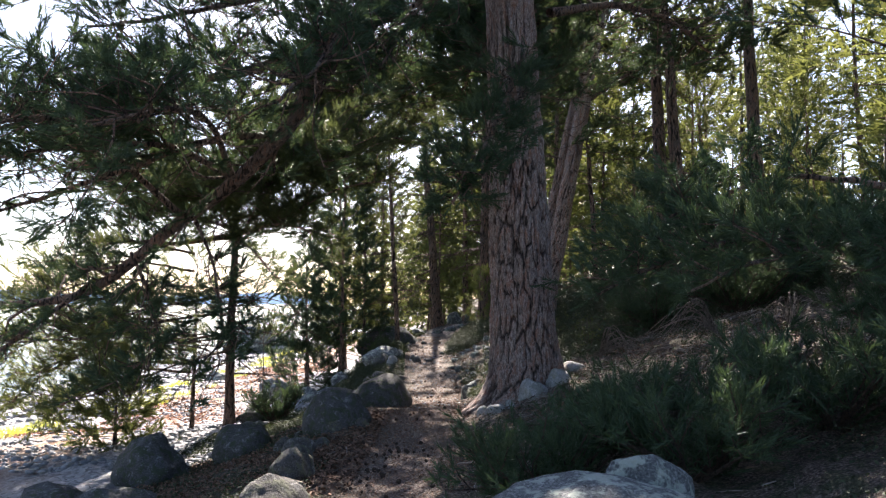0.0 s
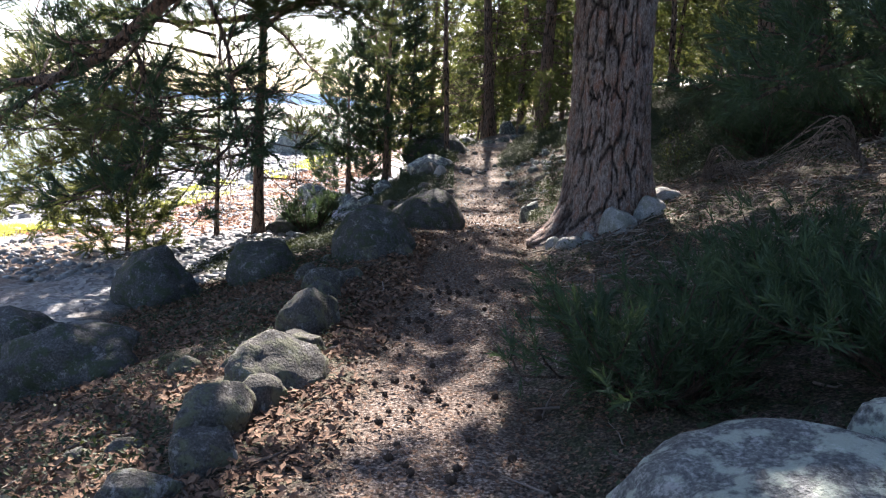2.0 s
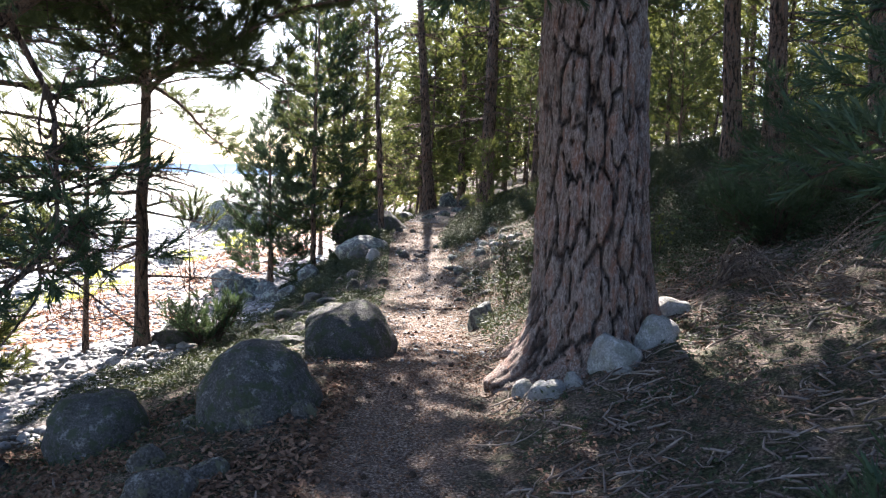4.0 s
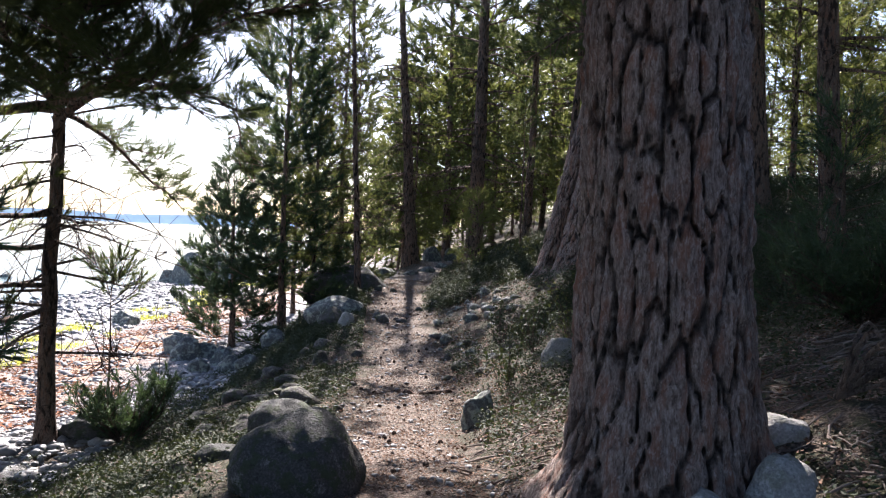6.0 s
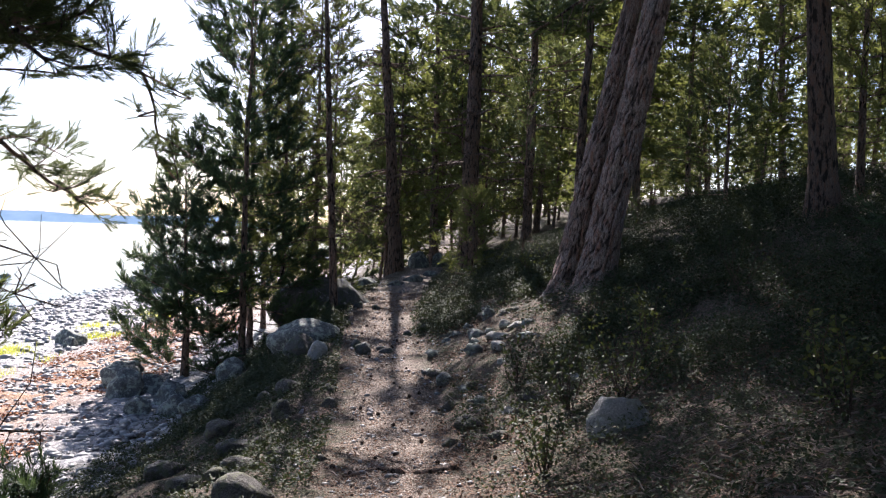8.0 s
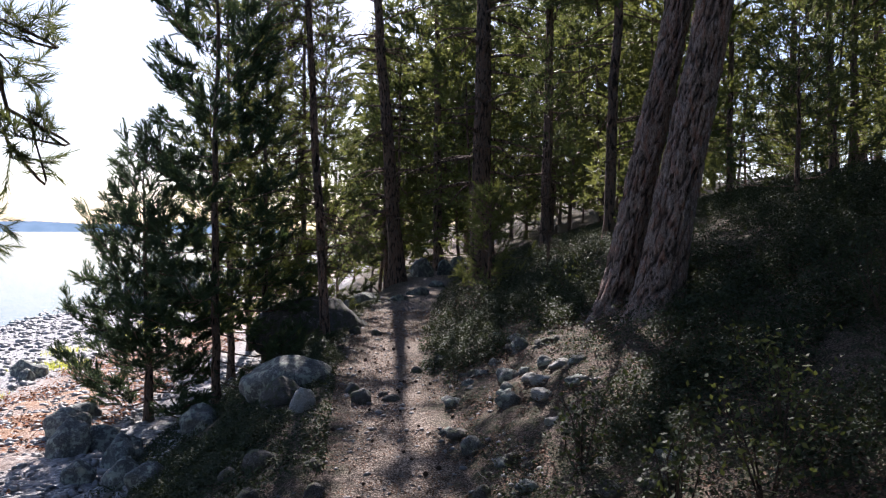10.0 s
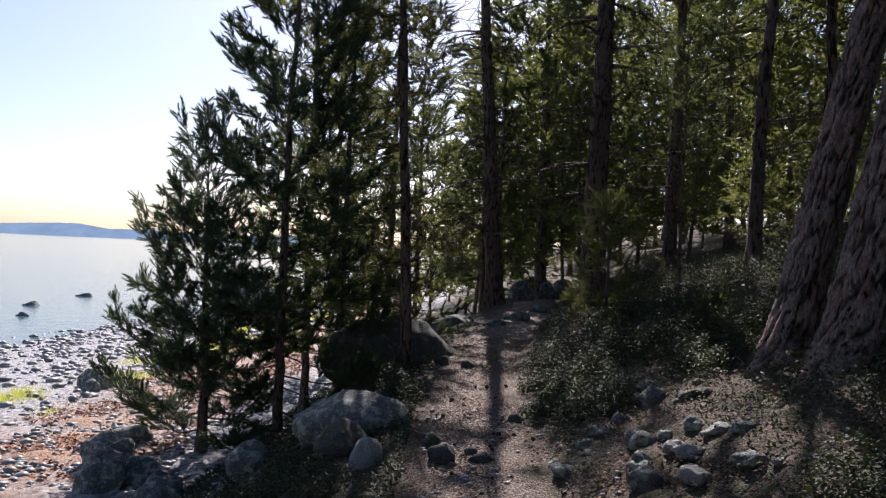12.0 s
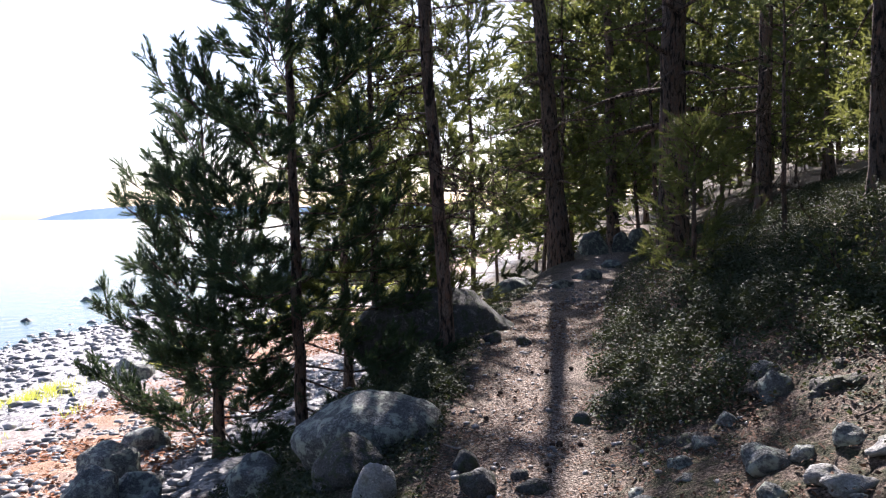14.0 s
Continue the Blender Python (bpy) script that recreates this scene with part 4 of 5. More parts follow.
# ---- bushes beside the trail ----
def bush(x, y, w, h, seed, label, needles=NEEDLE_DARK, stems=16):
    """A low spreading pine bush."""
    rng = np.random.default_rng(seed)
    g = float(level(x, y))
    ob = thing("pine_bush", x, y, g, label, "bush", "pine bushes on the slope")
    limbs, twigs, at, way = [], [], [], []
    for i in range(stems):
        az = i * 2.4 + rng.normal(0, .3)
        o = np.array((math.cos(az), math.sin(az), 0)) * w * .5 * rng.uniform(.45, 1.05)
        top = h * rng.uniform(.5, 1.0)
        end = o + np.array((0, 0, top + float(level(x + o[0], y + o[1])) - g))
        line = smooth_line([(0, 0, -.03), o * .45 + np.array((0, 0, top * .35)), end], 5)
        a, b, c, d = grow(rng, line, .012, .004, .3, 10, .2, .07, up=.45, sides=5)
        limbs.append(a)
        twigs += b
        at += c
        way += [q + rng.normal(0, .25, 3) for q in d]
    bulk("branch", *joined(limbs), TWIG, ob)
    bulk("twig", *joined(twigs), TWIG, ob)
    bulk("crown", *foliage(rng, at, way, rng.uniform(.8, 1.25, len(at)), 18, .085, .06, .0075), needles, ob, smooth=False)


for k, (x, y, w, h) in enumerate(((.6, 4.75, .95, .36), (1.35, 4.35, 1.1, .4), (2.15, 4.5, 1.2, .45), (2.8, 3.8, 1.4, .5), (3.1, 5.3, 1.2, .5), (3.44, 9.73, 1.7, .8), (4.61, 8.53, 2.0, 1.0), (4.49, 10.87, 2.0, 1.1),
                                  (2.71, 10.62, 1.2, .6), (-2.55, 12.33, .75, .42), (6.04, 10.2, 2.2, 1.4), (4.9, 6.88, 1.8, .9), (1.15, 5.35, .8, .3))):
    bush(x, y, w, h, 100 + k, "low spreading pine bush with long dark needles on the slope", stems=16 + int(w * 9))


def hanging_bough():
    """A young pine up the slope whose low limbs reach out towards the trail."""
    x, y = 3.55, 6.45
    w = lambda *p: from_base(x, y, p)
    pine("pine_tree", x, y, 4.2, .07, "young pine with low limbs reaching towards the trail", 55, (.02, .02), .5, 20, 1.2, NEEDLE_DARK, gap=.08, size=.95, width=.009, sink=.08,
         extra=[
             (w((3.55, 6.45, 1.95), (2.65, 6.25, 1.8), (1.75, 5.95, 1.55), (1.1, 5.75, 1.25)), .03, .008, .42, 8),
             (w((3.55, 6.45, 1.75), (2.95, 5.85, 1.7), (2.25, 5.45, 1.5), (1.65, 5.25, 1.25)), .03, .008, .42, 8),
             (w((3.55, 6.45, 1.95), (2.85, 7.05, 1.9), (2.15, 7.35, 1.65), (1.65, 7.45, 1.4)), .03, .008, .4, 8),
             (w((3.55, 6.45, 2.15), (2.75, 6.45, 2.25), (2.05, 6.35, 2.05), (1.55, 6.25, 1.85)), .03, .008, .42, 8),
             (w((3.55, 6.45, 1.65), (3.25, 5.55, 1.65), (2.95, 4.85, 1.45), (2.65, 4.35, 1.25)), .03, .008, .42, 8),
         ])


hanging_bough()


def leaf_stuff(name, rng, pts, size, mat, label, category, lift=(0, .12), flat=.5):
    """Small leaves strewn over places of the ground."""
    n = len(pts)
    z = level(pts[:, 0], pts[:, 1]) + rng.uniform(*lift, n)
    c = np.stack([pts[:, 0], pts[:, 1], z], -1)
    nrm = unit(np.stack([rng.normal(0, flat, n), rng.normal(0, flat, n), np.ones(n)], -1))
    a = unit(np.cross(nrm, rng.normal(0, 1, (n, 3))))
    b = np.cross(nrm, a)
    s = size * rng.uniform(.6, 1.3, n)[:, None]
    v = np.stack([c - a * s, c + b * s * .5 + nrm * s * .12, c + a * s, c - b * s * .5 + nrm * s * .12], 1).reshape(-1, 3)
    ob = part(name, v, np.arange(4 * n).reshape(-1, 4), mat, smooth=False)
    return tagged(ob, label, category, kind="stuff")


def patchy(rng, n, x0, x1, y0, y1, scale=.8, cut=.0):
    """Places in a stretch of the plan, gathered in patches."""
    p = np.stack([rng.uniform(x0, x1, n), rng.uniform(y0, y1, n)], -1)
    k = np.array([noise.noise(Vector((a / scale, b / scale, 7))) for a, b in p])
    return p[k > cut + rng.normal(0, .12, n)]


def off_trail(p, gap=.5):
    d = p[:, 0] - np.interp(p[:, 1], PY, PX)
    return p[np.abs(d) > gap]


def clear_of_heap(p):
    """Leaves out most of the places among the heap of stones."""
    q = np.clip(1 - np.hypot((p[:, 0] - .55) / .75, (p[:, 1] - 16.2) / 2.2), 0, 1)
    return p[np.random.default_rng(8).random(len(p)) > q * 1.6]


rng = np.random.default_rng(9)
leaf_stuff("lingonberry_plants", rng, clear_of_heap(off_trail(patchy(rng, 260000, -.1, 6.5, 9.8, 28, .9, -.3), .5)), .0145, LEAF, "low glossy lingonberry plants covering the slope", "plants", (0, .15), .7)
leaf_stuff("ground_plants", rng, off_trail(patchy(rng, 120000, -3.1, -.75, 9.5, 24, .8, -.15), .5), .016, LEAF, "dark low plants between the stones of the bank", "plants", (0, .07), .7)
leaf_stuff("ground_plants", rng, off_trail(patchy(rng, 75000, -2.8, 3.8, 2, 10, .6, .02), .55), .013, LEAF, "sparse moss and low plants under the pines", "plants", (0, .07), .7)
leaf_stuff("leaf_litter", rng, off_trail(patchy(rng, 26000, -2.9, -.5, 3.2, 8.8, .7, -.3), .3), .02, DEAD_LEAF, "brown fallen leaves between the stones", "leaves", (.005, .03), .5)
leaf_stuff("leaf_litter", rng, patchy(rng, 52000, -.95, .65, 2.5, 22, .5, -.35), .012, DEAD_LEAF, "brown leaf bits and needles on the trail", "leaves", (.003, .012), .35)
leaf_stuff("leaf_litter", rng, patchy(rng, 34000, .1, 3.5, 5.5, 18.5, .7, -.2), .016, DEAD_LEAF, "dry leaves on the slope", "leaves", (.005, .03), .5)
leaf_stuff("dry_wrack", rng, patchy(rng, 16000, -6.6, -3.9, 12, 30, 1.2, -.1), .035, WRACK, "dry reddish wrack strewn along the beach", "wrack", (.005, .03), .4)


def blades(name, rng, pts, tall, mat, label, category):
    n = len(pts)
    c = np.stack([pts[:, 0], pts[:, 1], level(pts[:, 0], pts[:, 1]) - .01], -1)
    a = rng.uniform(0, 6.28, n)
    s = np.stack([np.cos(a), np.sin(a), a * 0], -1) * .006
    t = np.stack([rng.normal(0, .3, n), rng.normal(0, .3, n), np.ones(n)], -1) * (tall * rng.uniform(.5, 1.2, n))[:, None]
    v = np.stack([c - s, c + s, c + t], 1).reshape(-1, 3)
    return tagged(part(name, v, np.arange(3 * n).reshape(-1, 3), mat, smooth=False), label, category, kind="stuff")


blades("shore_grass", rng, patchy(rng, 40000, -8.0, -6.4, 8, 40, 1.5, .2), .14, GRASS, "yellow-green grass tufts along the beach", "grass")


def sticks(name, rng, pts, ln, mat, label, category):
    pieces = []
    for x, y in pts:
        z, a, l = float(level(x, y)), rng.uniform(0, 6.28), ln * rng.uniform(.4, 1.3)
        d = np.array((math.cos(a), math.sin(a), 0)) * l
        p0 = np.array((x, y, z + .012))
        p2 = p0 + d
        p2[2] = float(level(p2[0], p2[1])) + rng.uniform(.01, .05)
        p1 = (p0 + p2) / 2 + rng.normal(0, .1, 3) * l * (1, 1, .25)
        p1[2] = max(p1[2], float(level(p1[0], p1[1])) + .01)
        pieces.append(tube([p0, p1, p2], np.array((.004, .0035, .002)) * rng.uniform(.6, 1.8), 4))
    return tagged(part(name, *joined(pieces), mat), label, category, kind="stuff")


sticks("twig_litter", rng, patchy(rng, 5200, .3, 4.5, 5.0, 12, .8, -.35), .14, WOOD_BIT, "dry fallen twigs on the slope", "twigs")
sticks("twig_litter", rng, off_trail(patchy(rng, 700, -2.8, 1.8, 2.5, 20, .8, -.1), .35), .12, WOOD_BIT, "dry twigs beside the trail", "twigs")


def fallen_branch(x, y, turn, seed):
    """A dry forked branch lying on the slope, its twigs arching up."""
    rng = np.random.default_rng(seed)
    ob = thing("fallen_branch", x, y, float(level(x, y)), "dry grey fallen branch with arching bare twigs", "branch")
    ob.rotation_euler = (0, 0, turn)
    out = []
    for i in range(15):
        a, r = rng.uniform(-.9, .9), rng.uniform(.35, .8)
        d = np.array((math.cos(a), math.sin(a), 0))
        out.append(tube(smooth_line([(0, 0, .05), d * r * .4 + np.array((0, 0, rng.uniform(.15, .4))), d * r + np.array((0, 0, rng.uniform(-.05, .12)))], 5), np.linspace(.012, .003, 11), 5))
    v, f = joined(out)
    bulk("twig", v, f, DRY, ob)


fallen_branch(2.75, 8.3, 2.6, 4)
fallen_branch(3.2, 7.6, 1.2, 5)
fallen_branch(1.7, 9.0, -.4, 6)
fallen_branch(1.35, 5.15, .4, 7)
fallen_branch(2.0, 4.9, 2.2, 8)
fallen_branch(2.35, 5.6, .9, 9)

# ---- rocks ----
for k, (x, y, w, h) in enumerate(((.79, 3.4, .96, .4), (.95, 3.62, .37, .44))):
    rock("boulder", x, y, w, h, "large grey-green lichen-spotted boulder beside the trail", ROCK, 3 + k, .75, .1, rough=.1, facets=4, flat=.6)
for x, y, w, h in ((-.99, 8.06, .54, .36), (-.65, 9.45, .54, .34), (-1.95, 8.32, .5, .33), (-1.02, 11.22, .45, .24)):
    rock("boulder", x, y, w, h, "dark rounded boulder at the trail's edge", ROCK_DARK, 1, .9, facets=3, rough=.15)
for x, y, w, h in ((-2.83, 8.36, .72, .42), (-2.3, 5.95, .7, .3), (-2.8, 6.3, .7, .36), (-2.92, 12.66, .67, .3)):
    rock("boulder", x, y, w, h, "angular dark boulder on the bank", ROCK_DARK, 2, .8, rough=.25)
for x, y, w, h, turn in ((-.99, 4.58, .34, .2, 1.0), (-.9, 5.12, .46, .22, .9), (-.97, 5.9, .36, .24, 1.1), (-1.0, 6.3, .3, .2, 1.3), (-1.12, 6.95, .27, .16, .6), (-.92, 4.28, .22, .17, .9), (-1.05, 4.08, .23, .13, .4), (-1.36, 7.45, .16, .12, .3),
                         (-.95, 7.86, .25, .13, .2), (-1.02, 6.62, .2, .13, 1.2), (-.93, 5.5, .3, .15, 1.2), (-.9, 4.82, .24, .13, 1.0), (-1.42, 3.95, .24, .14, .3), (-1.3, 4.5, .13, .06, .2), (-1.0, 7.2, .18, .1, .8)):
    rock("stone", x, y, w, h, "grey-brown weathered stone in a row along the trail", ROCK_BROWN, 5, .62, turn=turn, rough=.17, group="row of stones along the trail")
for x, y, w, h in ((.91, 8.16, .25, .2), (1.18, 8.33, .22, .19), (.55, 8.03, .2, .1), (.69, 8.09, .1, .07), (.43, 8.16, .12, .09), (1.4, 8.85, .24, .13)):
    rock("stone", x, y, w, h, "pale rounded stone at the foot of the old pine", ROCK_PALE, 6, .8, group="stones round the old pine")
for x, y, w, h in ((-1.33, 12.27, .3, .2), (-1.14, 12.64, .4, .22), (-1.47, 13.97, .33, .17), (-1.24, 14.84, .22, .21), (-1.95, 13.9, .35, .2), (-1.63, 13.24, .3, .16), (-2.03, 12.77, .3, .15), (-1.32, 15.63, .26, .18),
                   (-1.38, 11.66, .3, .16), (-1.76, 11.93, .24, .14), (-.99, 10.28, .26, .15), (-1.3, 10.53, .3, .16), (-1.32, 13.43, .3, .14), (-1.82, 15.04, .3, .2), (-1.06, 13.62, .2, .1)):
    rock("stone", x, y, w * .85, h * .65, "grey flat stone on the mossy bank", ROCK_DARK if int(y * 10) % 2 else ROCK_BROWN, 7, .9, group="stones on the bank")
rock("stone", .35, 11.49, .23, .29, "grey-green lichen-covered stone at the trail's edge", ROCK, 8)
rock("stone", 1.2, 12.8, .37, .24, "pale blue-grey stone among lingonberry plants", ROCK_PALE, 9)
rock("boulder", -1.43, 17.73, .76, .3, "blue-grey rounded boulder beside the trail", ROCK, 10, .9, facets=2, rough=.13)
rock("boulder", -1.38, 17.15, .36, .22, "dark rounded boulder beside the trail", ROCK_DARK, 11, .9)
rock("stone", -1.17, 16.8, .2, .17, "pale stone at the trail's edge", ROCK_PALE, 12)
rock("boulder", -1.52, 20.57, 1.4, .52, "large dark boulder behind a thin pine", ROCK_DARK, 13, .6, 0.1, rough=.08, facets=5)
for x, y, w, h in ((-.65, 16.82, .2, .12), (-.75, 17.08, .13, .1), (-.48, 16.99, .09, .05), (-.4, 16.86, .15, .06), (-.18, 17.81, .12, .07), (-.92, 19.9, .16, .1), (-.64, 19.8, .14, .08)):
    rock("stone", x, y, w, h, "small dark stone on the trail", ROCK_DARK, 14, group="stones on the trail")
for x, y, w, h in ((.13, 16.55, .27, .13), (.59, 16.55, .3, .16), (.51, 15.96, .26, .2), (.2, 15.47, .24, .18), (.29, 16.84, .17, .1), (.77, 17.24, .24, .18), (1.09, 16.2, .22, .13), (.06, 15.94, .2, .11),
                   (.79, 17.54, .25, .12), (.54, 16.26, .17, .14), (.72, 16.5, .15, .13), (.4, 16.96, .18, .11), (.53, 17.1, .16, .1), (.65, 17.94, .18, .12), (.25, 16.9, .1, .07), (.9, 16.48, .24, .13)):
    rock("stone", x, y, w * .66, h * .55, "grey stone in a heap beside the trail", ROCK, 15, facets=13, rough=.28, group="heap of stones beside the trail")
for x, y, w, h in ((1.07, 17.23, .14, .09), (.46, 18.64, .12, .08), (.89, 16.99, .13, .08), (.21, 14.75, .2, .14), (.33, 14.15, .25, .16), (.18, 13.81, .18, .12), (.42, 15.04, .2, .13), (.15, 15.83, .15, .1), (.51, 13.53, .2, .12)):
    rock("stone", x, y, w * .66, h * .55, "grey stone in a heap beside the trail", ROCK_BROWN, 16, facets=13, rough=.28, group="heap of stones beside the trail")
for x, y, w, h in ((-4.24, 19.42, .5, .34), (-3.2, 18.35, .34, .28), (-4.48, 20.45, .42, .26), (-3.89, 18.6, .42, .36), (-3.15, 18.09, .36, .26), (-3.64, 18.87, .4, .24), (-2.84, 17.32, .35, .24), (-2.51, 16.85, .3, .2), (-3.39, 17.61, .3, .2), (-2.4, 18.37, .4, .26)):
    rock("boulder", x, y, w, h, "blue-grey boulder between bank and beach", ROCK, 17, .9, group="boulders at the edge of the beach")
for x, y, w, h in ((-6.98, 24.46, .6, .3), (-6.8, 23.92, .3, .2), (-9.88, 40.86, 2.2, 1.5), (-8.23, 40.36, 1.4, .9), (-11.2, 41.56, 1.2, .7), (-15.05, 32.81, .4, .1), (-16.59, 37.84, .5, .12), (-18.79, 41.87, .8, .15), (-18.24, 34.82, .4, .1), (-19.89, 47.91, .9, .16), (-16.15, 29.72, .4, .1), (-8.5, 13.04, .8, .5)):
    rock("boulder", x, y, w, h + max(0, SEA - float(level(x, y))), "weathered grey boulder on the beach", ROCK, 18, .8, group="boulders of the beach")
for x, y, w, h in ((.03, 27.64, .45, .4), (.57, 28.06, .4, .34), (-1.07, 23.21, .54, .24), (-.42, 23.38, .3, .12), (-.09, 24.19, .35, .14), (.29, 25.53, .3, .12), (.9, 28.58, .5, .35)):
    rock("boulder", x, y, w, h, "grey boulder where the trail bends", ROCK, 19, .8, group="boulders at the bend")


def pebbles(name, rng, pts, lo, hi, mat, label):
    """Many small rounded stones."""
    bm = bmesh.new()
    bmesh.ops.create_icosphere(bm, subdivisions=1, radius=1)
    v0 = np.array([q.co for q in bm.verts])
    f0 = np.array([[q.index for q in p.verts] for p in bm.faces])
    bm.free()
    n = len(pts)
    s = lo * (hi / lo) ** (rng.random(n) ** 2)
    z = level(pts[:, 0], pts[:, 1]) + s * .1
    a = rng.uniform(0, 6.28, n)
    q = v0[None] * (1 + rng.normal(0, .13, (n, len(v0), 1))) * (s[:, None] * np.stack([rng.uniform(.7, 1.2, n), rng.uniform(.5, .9, n), rng.uniform(.35, .6, n)], -1))[:, None]
    x = q[..., 0] * np.cos(a)[:, None] - q[..., 1] * np.sin(a)[:, None] + pts[:, :1]
    y = q[..., 0] * np.sin(a)[:, None] + q[..., 1] * np.cos(a)[:, None] + pts[:, 1:]
    v = np.stack([x, y, q[..., 2] + z[:, None]], -1).reshape(-1, 3)
    f = (f0[None] + (np.arange(n) * len(v0))[:, None, None]).reshape(-1, 3)
    return tagged(part(name, v, f, mat), label, "pebbles", kind="stuff")


pebbles("beach_pebbles", rng, np.stack([rng.uniform(-13.5, -6.5, 5500), rng.uniform(12, 46, 5500)], -1), .03, .16, PEBBLE, "grey pebbles and cobbles of the beach")
pebbles("beach_pebbles", rng, np.stack([-2.6 - rng.random(7500) ** 1.3 * 3.5, rng.uniform(9, 25, 7500)], -1), .02, .09, PEBBLE, "blue-grey pebbles at the foot of the bank")
pebbles("gravel", rng, patchy(rng, 5200, -1.1, .6, 9, 24, .5, -.25), .006, .034, PEBBLE, "small gravel on the trail")


def cones():
    """Fallen cones on the trail: scaly, egg-shaped."""
    rng = np.random.default_rng(12)
    pts, fs = [], []
    rows, sides = 7, 8
    for i in range(rows):
        t = i / (rows - 1)
        r = .5 * math.sin(math.pi * (.12 + .86 * t)) * (1.15 if i % 2 else .85)
        for j in range(sides):
            a = (j + .5 * (i % 2)) * 2 * math.pi / sides
            pts.append((r * math.cos(a), r * math.sin(a), t * 1.1 - .55))
    for i in range(rows - 1):
        for j in range(sides):
            fs.append((i * sides + j, i * sides + (j + 1) % sides, (i + 1) * sides + (j + 1) % sides, (i + 1) * sides + j))
    me = mesh_of("pine_cone", np.array(pts) * .045, np.array(fs), CONE, smooth=False)
    for k in range(230):
        y = rng.uniform(4.2, 7.2) if k < 120 else rng.uniform(8, 19)
        x = float(np.interp(y, PY, PX)) + (rng.normal(-.15, .3) if k < 120 else rng.normal(0, .32))
        ob = new("pine_cone", me)
        s = rng.uniform(.4, .8)
        ob.matrix_basis = pose(x, y, float(level(x, y)) + .016 * s, rng.uniform(60, 120), rng.uniform(-20, 20), rng.uniform(0, 360)) @ Matrix.Scale(s, 4)
        tagged(ob, "dark fallen pine cone lying on the trail", "pine cone", "cones on the trail")


cones()


def shrub(x, y, h, seed, mat, label, leaves=260):
    """A thin leafy sapling."""
    rng = np.random.default_rng(seed)
    ob = thing("shrub", x, y, float(level(x, y)), label, "shrub")
    st, at = [], []
    for _ in range(7):
        d = np.array((rng.normal(0, .3), rng.normal(0, .3), 1.0)) * h * rng.uniform(.6, 1)
        line = smooth_line([(0, 0, -.02), d * .5 + rng.normal(0, .05, 3), d], 4)
        st.append(tube(line, np.linspace(.006, .002, len(line)), 5))
        for _ in range(leaves // 7):
            at.append(line[rng.integers(3, len(line))] + rng.normal(0, .08, 3) * h)
    bulk("stem", *joined(st), TWIG, ob)
    at = np.array(at)
    n = len(at)
    nr = unit(rng.normal(0, 1, (n, 3)) + (0, 0, .8))
    a = unit(np.cross(nr, rng.normal(0, 1, (n, 3))))
    b = np.cross(nr, a)
    s = rng.uniform(.012, .026, n)[:, None]
    v = np.stack([at - a * s, at + b * s * .5, at + a * s, at - b * s * .5], 1).reshape(-1, 3)
    bulk("leaf", v, np.arange(4 * n).reshape(-1, 4), mat, ob, smooth=False)


for k, (x, y, h) in enumerate(((1, 13.43, .6), (1.32, 13.24, .7), (.76, 14.45, .5), (1.69, 13.91, .6), (.65, 12.39, .4), (1.45, 18.37, .5), (.59, 19.14, .4), (2.04, 11.66, .6), (2.77, 14.75, .7), (2.33, 18.56, .6), (3.21, 19.71, .6))):
    shrub(x, y, h, 300 + k, LEAF_LIGHT if k % 2 else LEAF, "thin leafy shrub on the slope")


# ---- roots and small stones of the trail ----
def root(pts, r, seed):
    """A worn root crossing the trail, half sunk into it."""
    rng = np.random.default_rng(seed)
    line = smooth_line([(x, y, 0) for x, y in pts], 7)
    line[:, :2] += np.cumsum(rng.normal(0, .008, (len(line), 2)), 0)
    line[:, 2] = level(line[:, 0], line[:, 1]) - r * .1 + rng.normal(0, r * .25, len(line))
    t = np.linspace(0, 1, len(line))
    v, f = tube(line, r * (1.05 - .75 * t) * rng.uniform(.85, 1.15, len(line)), 9)
    tagged(part("root", v, f, BARK), "worn brown pine root crossing the trail", "root", "roots in the trail")


for k, (pts, r) in enumerate(((((.2, 13.29), (-.07, 13.15), (-.34, 13.2), (-.55, 13.06)), .034), (((-.18, 13.34), (-.4, 13.53), (-.62, 13.48)), .022), (((.53, 10.2), (.33, 10.28), (.08, 10.2)), .026))):
    root(pts, r, 400 + k)
rng = np.random.default_rng(31)
for k in range(40):
    y = rng.uniform(13.8, 18.6)
    x = float(np.interp(y, PY, PX)) + rng.uniform(.45, 1.5)
    w = rng.uniform(.06, .19)
    rock("stone", x, y, w, w * .36, "small grey stone in a heap beside the trail", (ROCK_BROWN, ROCK, ROCK_BROWN, ROCK_PALE)[k % 4], 70 + k, facets=12, rough=.3, group="heap of stones beside the trail")
for k in range(40):
    y = rng.uniform(3.6, 16)
    x = float(np.interp(y, PY, PX)) - rng.uniform(.5, 1.3)
    w = rng.uniform(.06, .16)
    rock("stone", x, y, w, w * .6, "small dark stone at the edge of the trail", ROCK_BROWN, 130 + k, group="stones at the trail's edge")


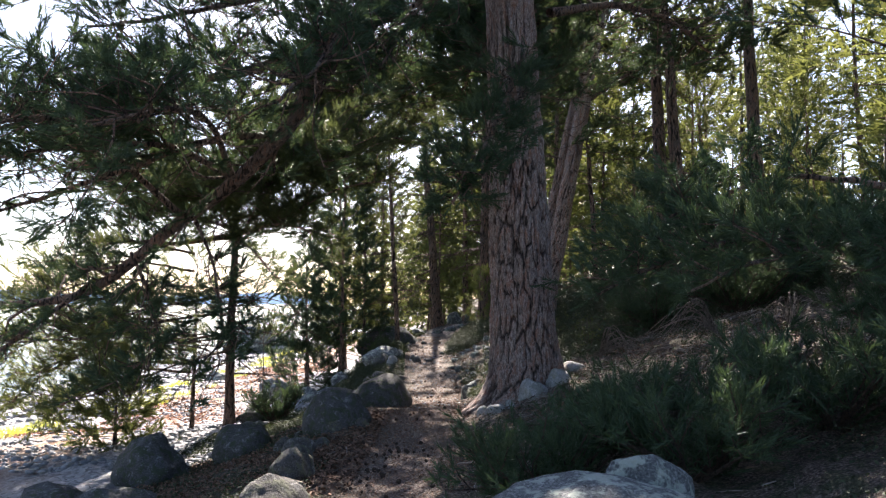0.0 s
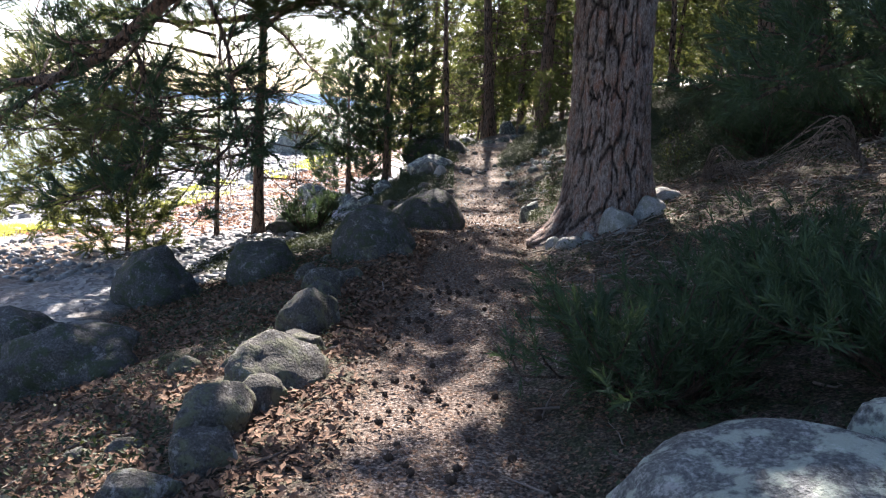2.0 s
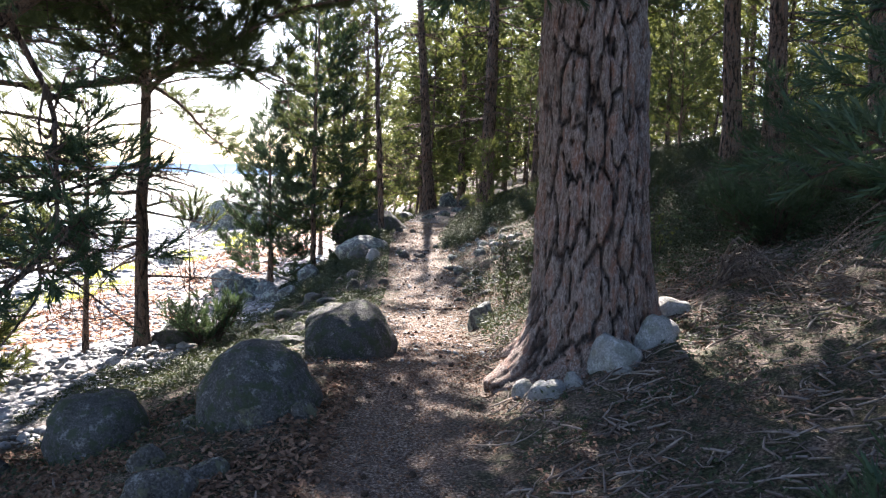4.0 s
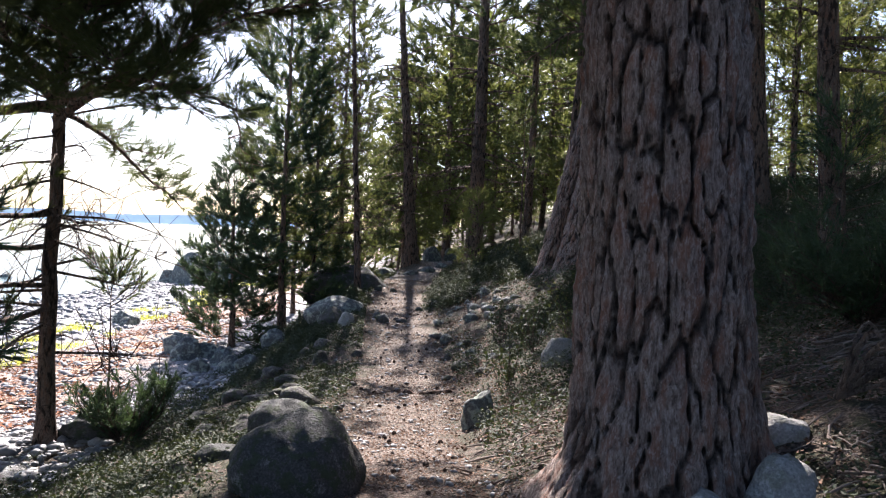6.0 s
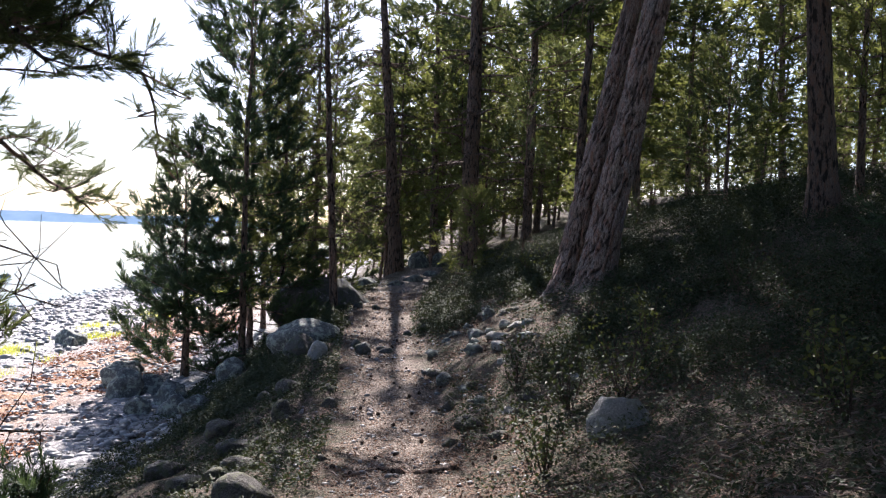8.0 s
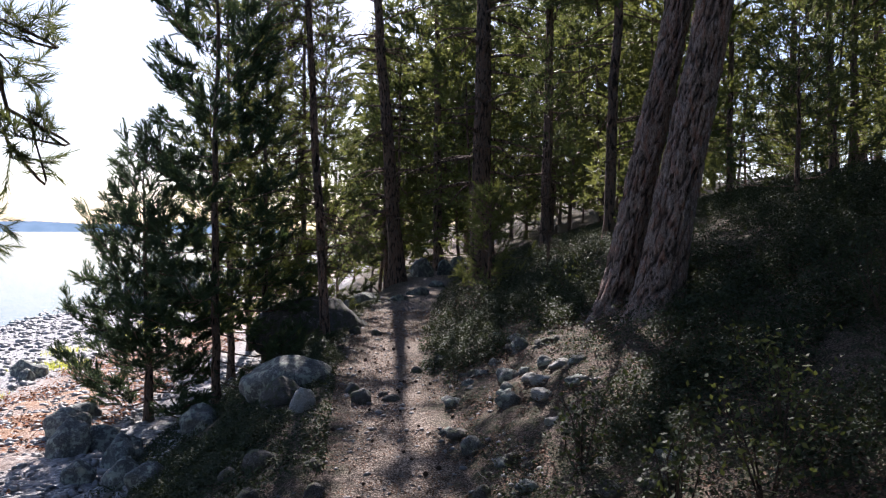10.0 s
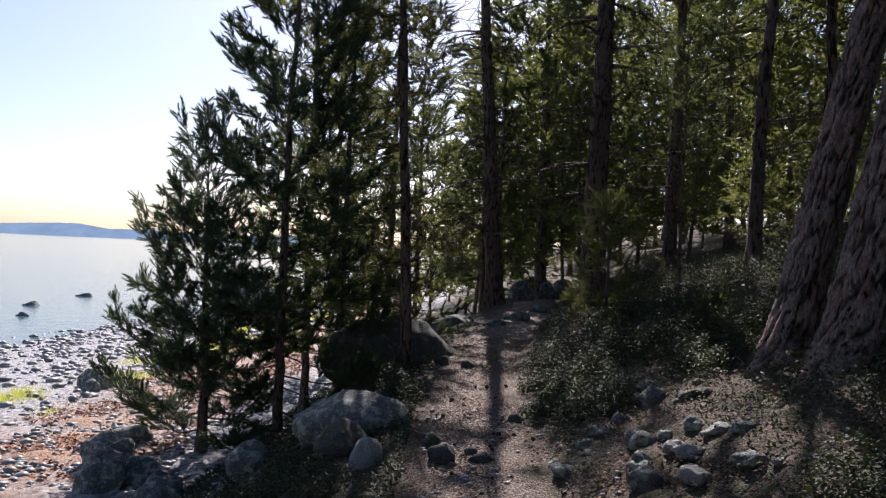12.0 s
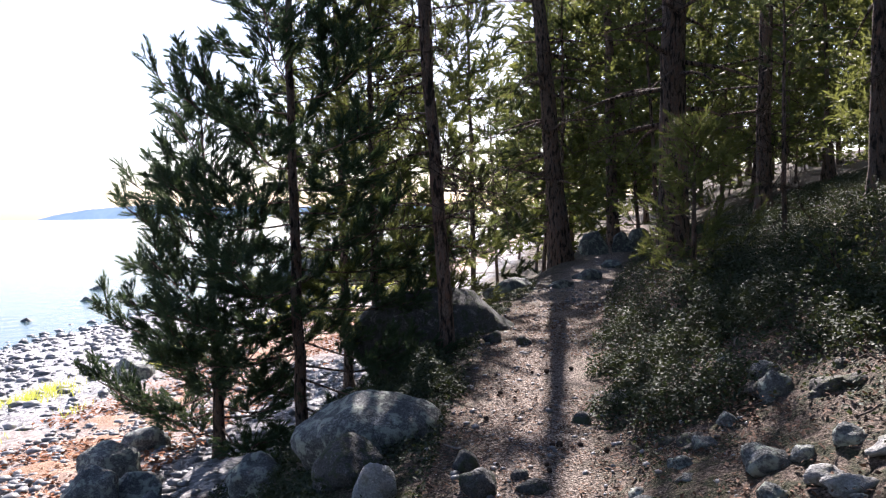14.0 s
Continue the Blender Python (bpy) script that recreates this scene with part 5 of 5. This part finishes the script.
def lingonberry_clump(x, y, r, h, seed):
    """A mound of small glossy leaves on thin stems."""
    rng = np.random.default_rng(seed)
    n = int(8500 * r)
    p = unit(rng.normal(0, 1, (n, 3))) * (rng.random(n) ** .4)[:, None] * (r, r, h)
    p[:, 2] = np.abs(p[:, 2]) * (.8 + .4 * np.sin(p[:, 0] * 14 + seed) * np.cos(p[:, 1] * 11))
    q = p[:, :2] + (x, y)
    c = np.concatenate([q, (level(q[:, 0], q[:, 1]) + p[:, 2])[:, None]], 1)
    nr = unit(rng.normal(0, .6, (n, 3)) + (0, 0, 1))
    a = unit(np.cross(nr, rng.normal(0, 1, (n, 3))))
    b = np.cross(nr, a)
    s = rng.uniform(.009, .017, n)[:, None]
    v = np.stack([c - a * s, c + b * s * .55 + nr * s * .1, c + a * s, c - b * s * .55 + nr * s * .1], 1).reshape(-1, 3)
    tagged(part("lingonberry_clump", v, np.arange(4 * n).reshape(-1, 4), LEAF, smooth=False), "mound of small glossy lingonberry leaves beside the trail", "plants", "lingonberry clumps", kind="stuff")


for k, (x, y, r, h) in enumerate(((-1.75, 17.05, .3, .2), (-2.0, 16.6, .38, .2), (-1.6, 16.2, .34, .16), (-2.2, 15.9, .4, .16), (-1.2, 18.35, .3, .26), (-1.55, 18.55, .34, .24), (-1.85, 17.45, .25, .22), (-2.4, 17.1, .35, .18), (-2.1, 18.6, .4, .25), (.42, 17.5, .32, .28), (.36, 18.3, .34, .3), (.62, 18.6, .42, .34), (1.1, 18.5, .5, .34), (1.5, 18.0, .4, .3), (1.25, 17.6, .34, .22), (2.0, 15.9, .5, .24), (1.5, 15.2, .45, .2), (1.95, 15.0, .5, .25), (1.2, 14.6, .4, .2), (2.4, 16.4, .5, .28),
                                 (.15, 17.9, .32, .2), (.13, 18.85, .3, .24), (.22, 19.71, .34, .26), (.73, 18.85, .5, .3), (1.39, 19.33, .6, .3), (1.01, 20.17, .5, .3), (2, 20.3, .7, .32), (2.66, 18.95, .7, .3), (1.78, 18.18, .5, .25), (3.21, 20.97, .8, .35), (2.11, 22.58, .7, .3),
                                 (-1.58, 16.5, .4, .16), (-1.85, 15.76, .45, .15), (-2.13, 16.62, .4, .15), (-1.69, 18.56, .35, .2), (-1.36, 18.95, .3, .25), (2.02, 13.53, .6, .3), (2.66, 15.33, .6, .3), (3.1, 13.34, .7, .35), (3.54, 17.04, .8, .35), (2.56, 12.39, .6, .3), (3.84, 12.21, .8, .4),
                                 (3.32, 14.45, .7, .4), (4.18, 13.91, .8, .45), (4.75, 15.61, .8, .45), (3.87, 18.37, .8, .4), (4.53, 17.8, .8, .45), (3.1, 16.26, .6, .35), (5.37, 13.91, .9, .5), (5.3, 18.76, .9, .5), (3.65, 22.58, .8, .4), (4.64, 20.7, .9, .45), (2.44, 17.42, .5, .3), (5.85, 16.85, .9, .5))):
    lingonberry_clump(x, y, r, h, 500 + k)
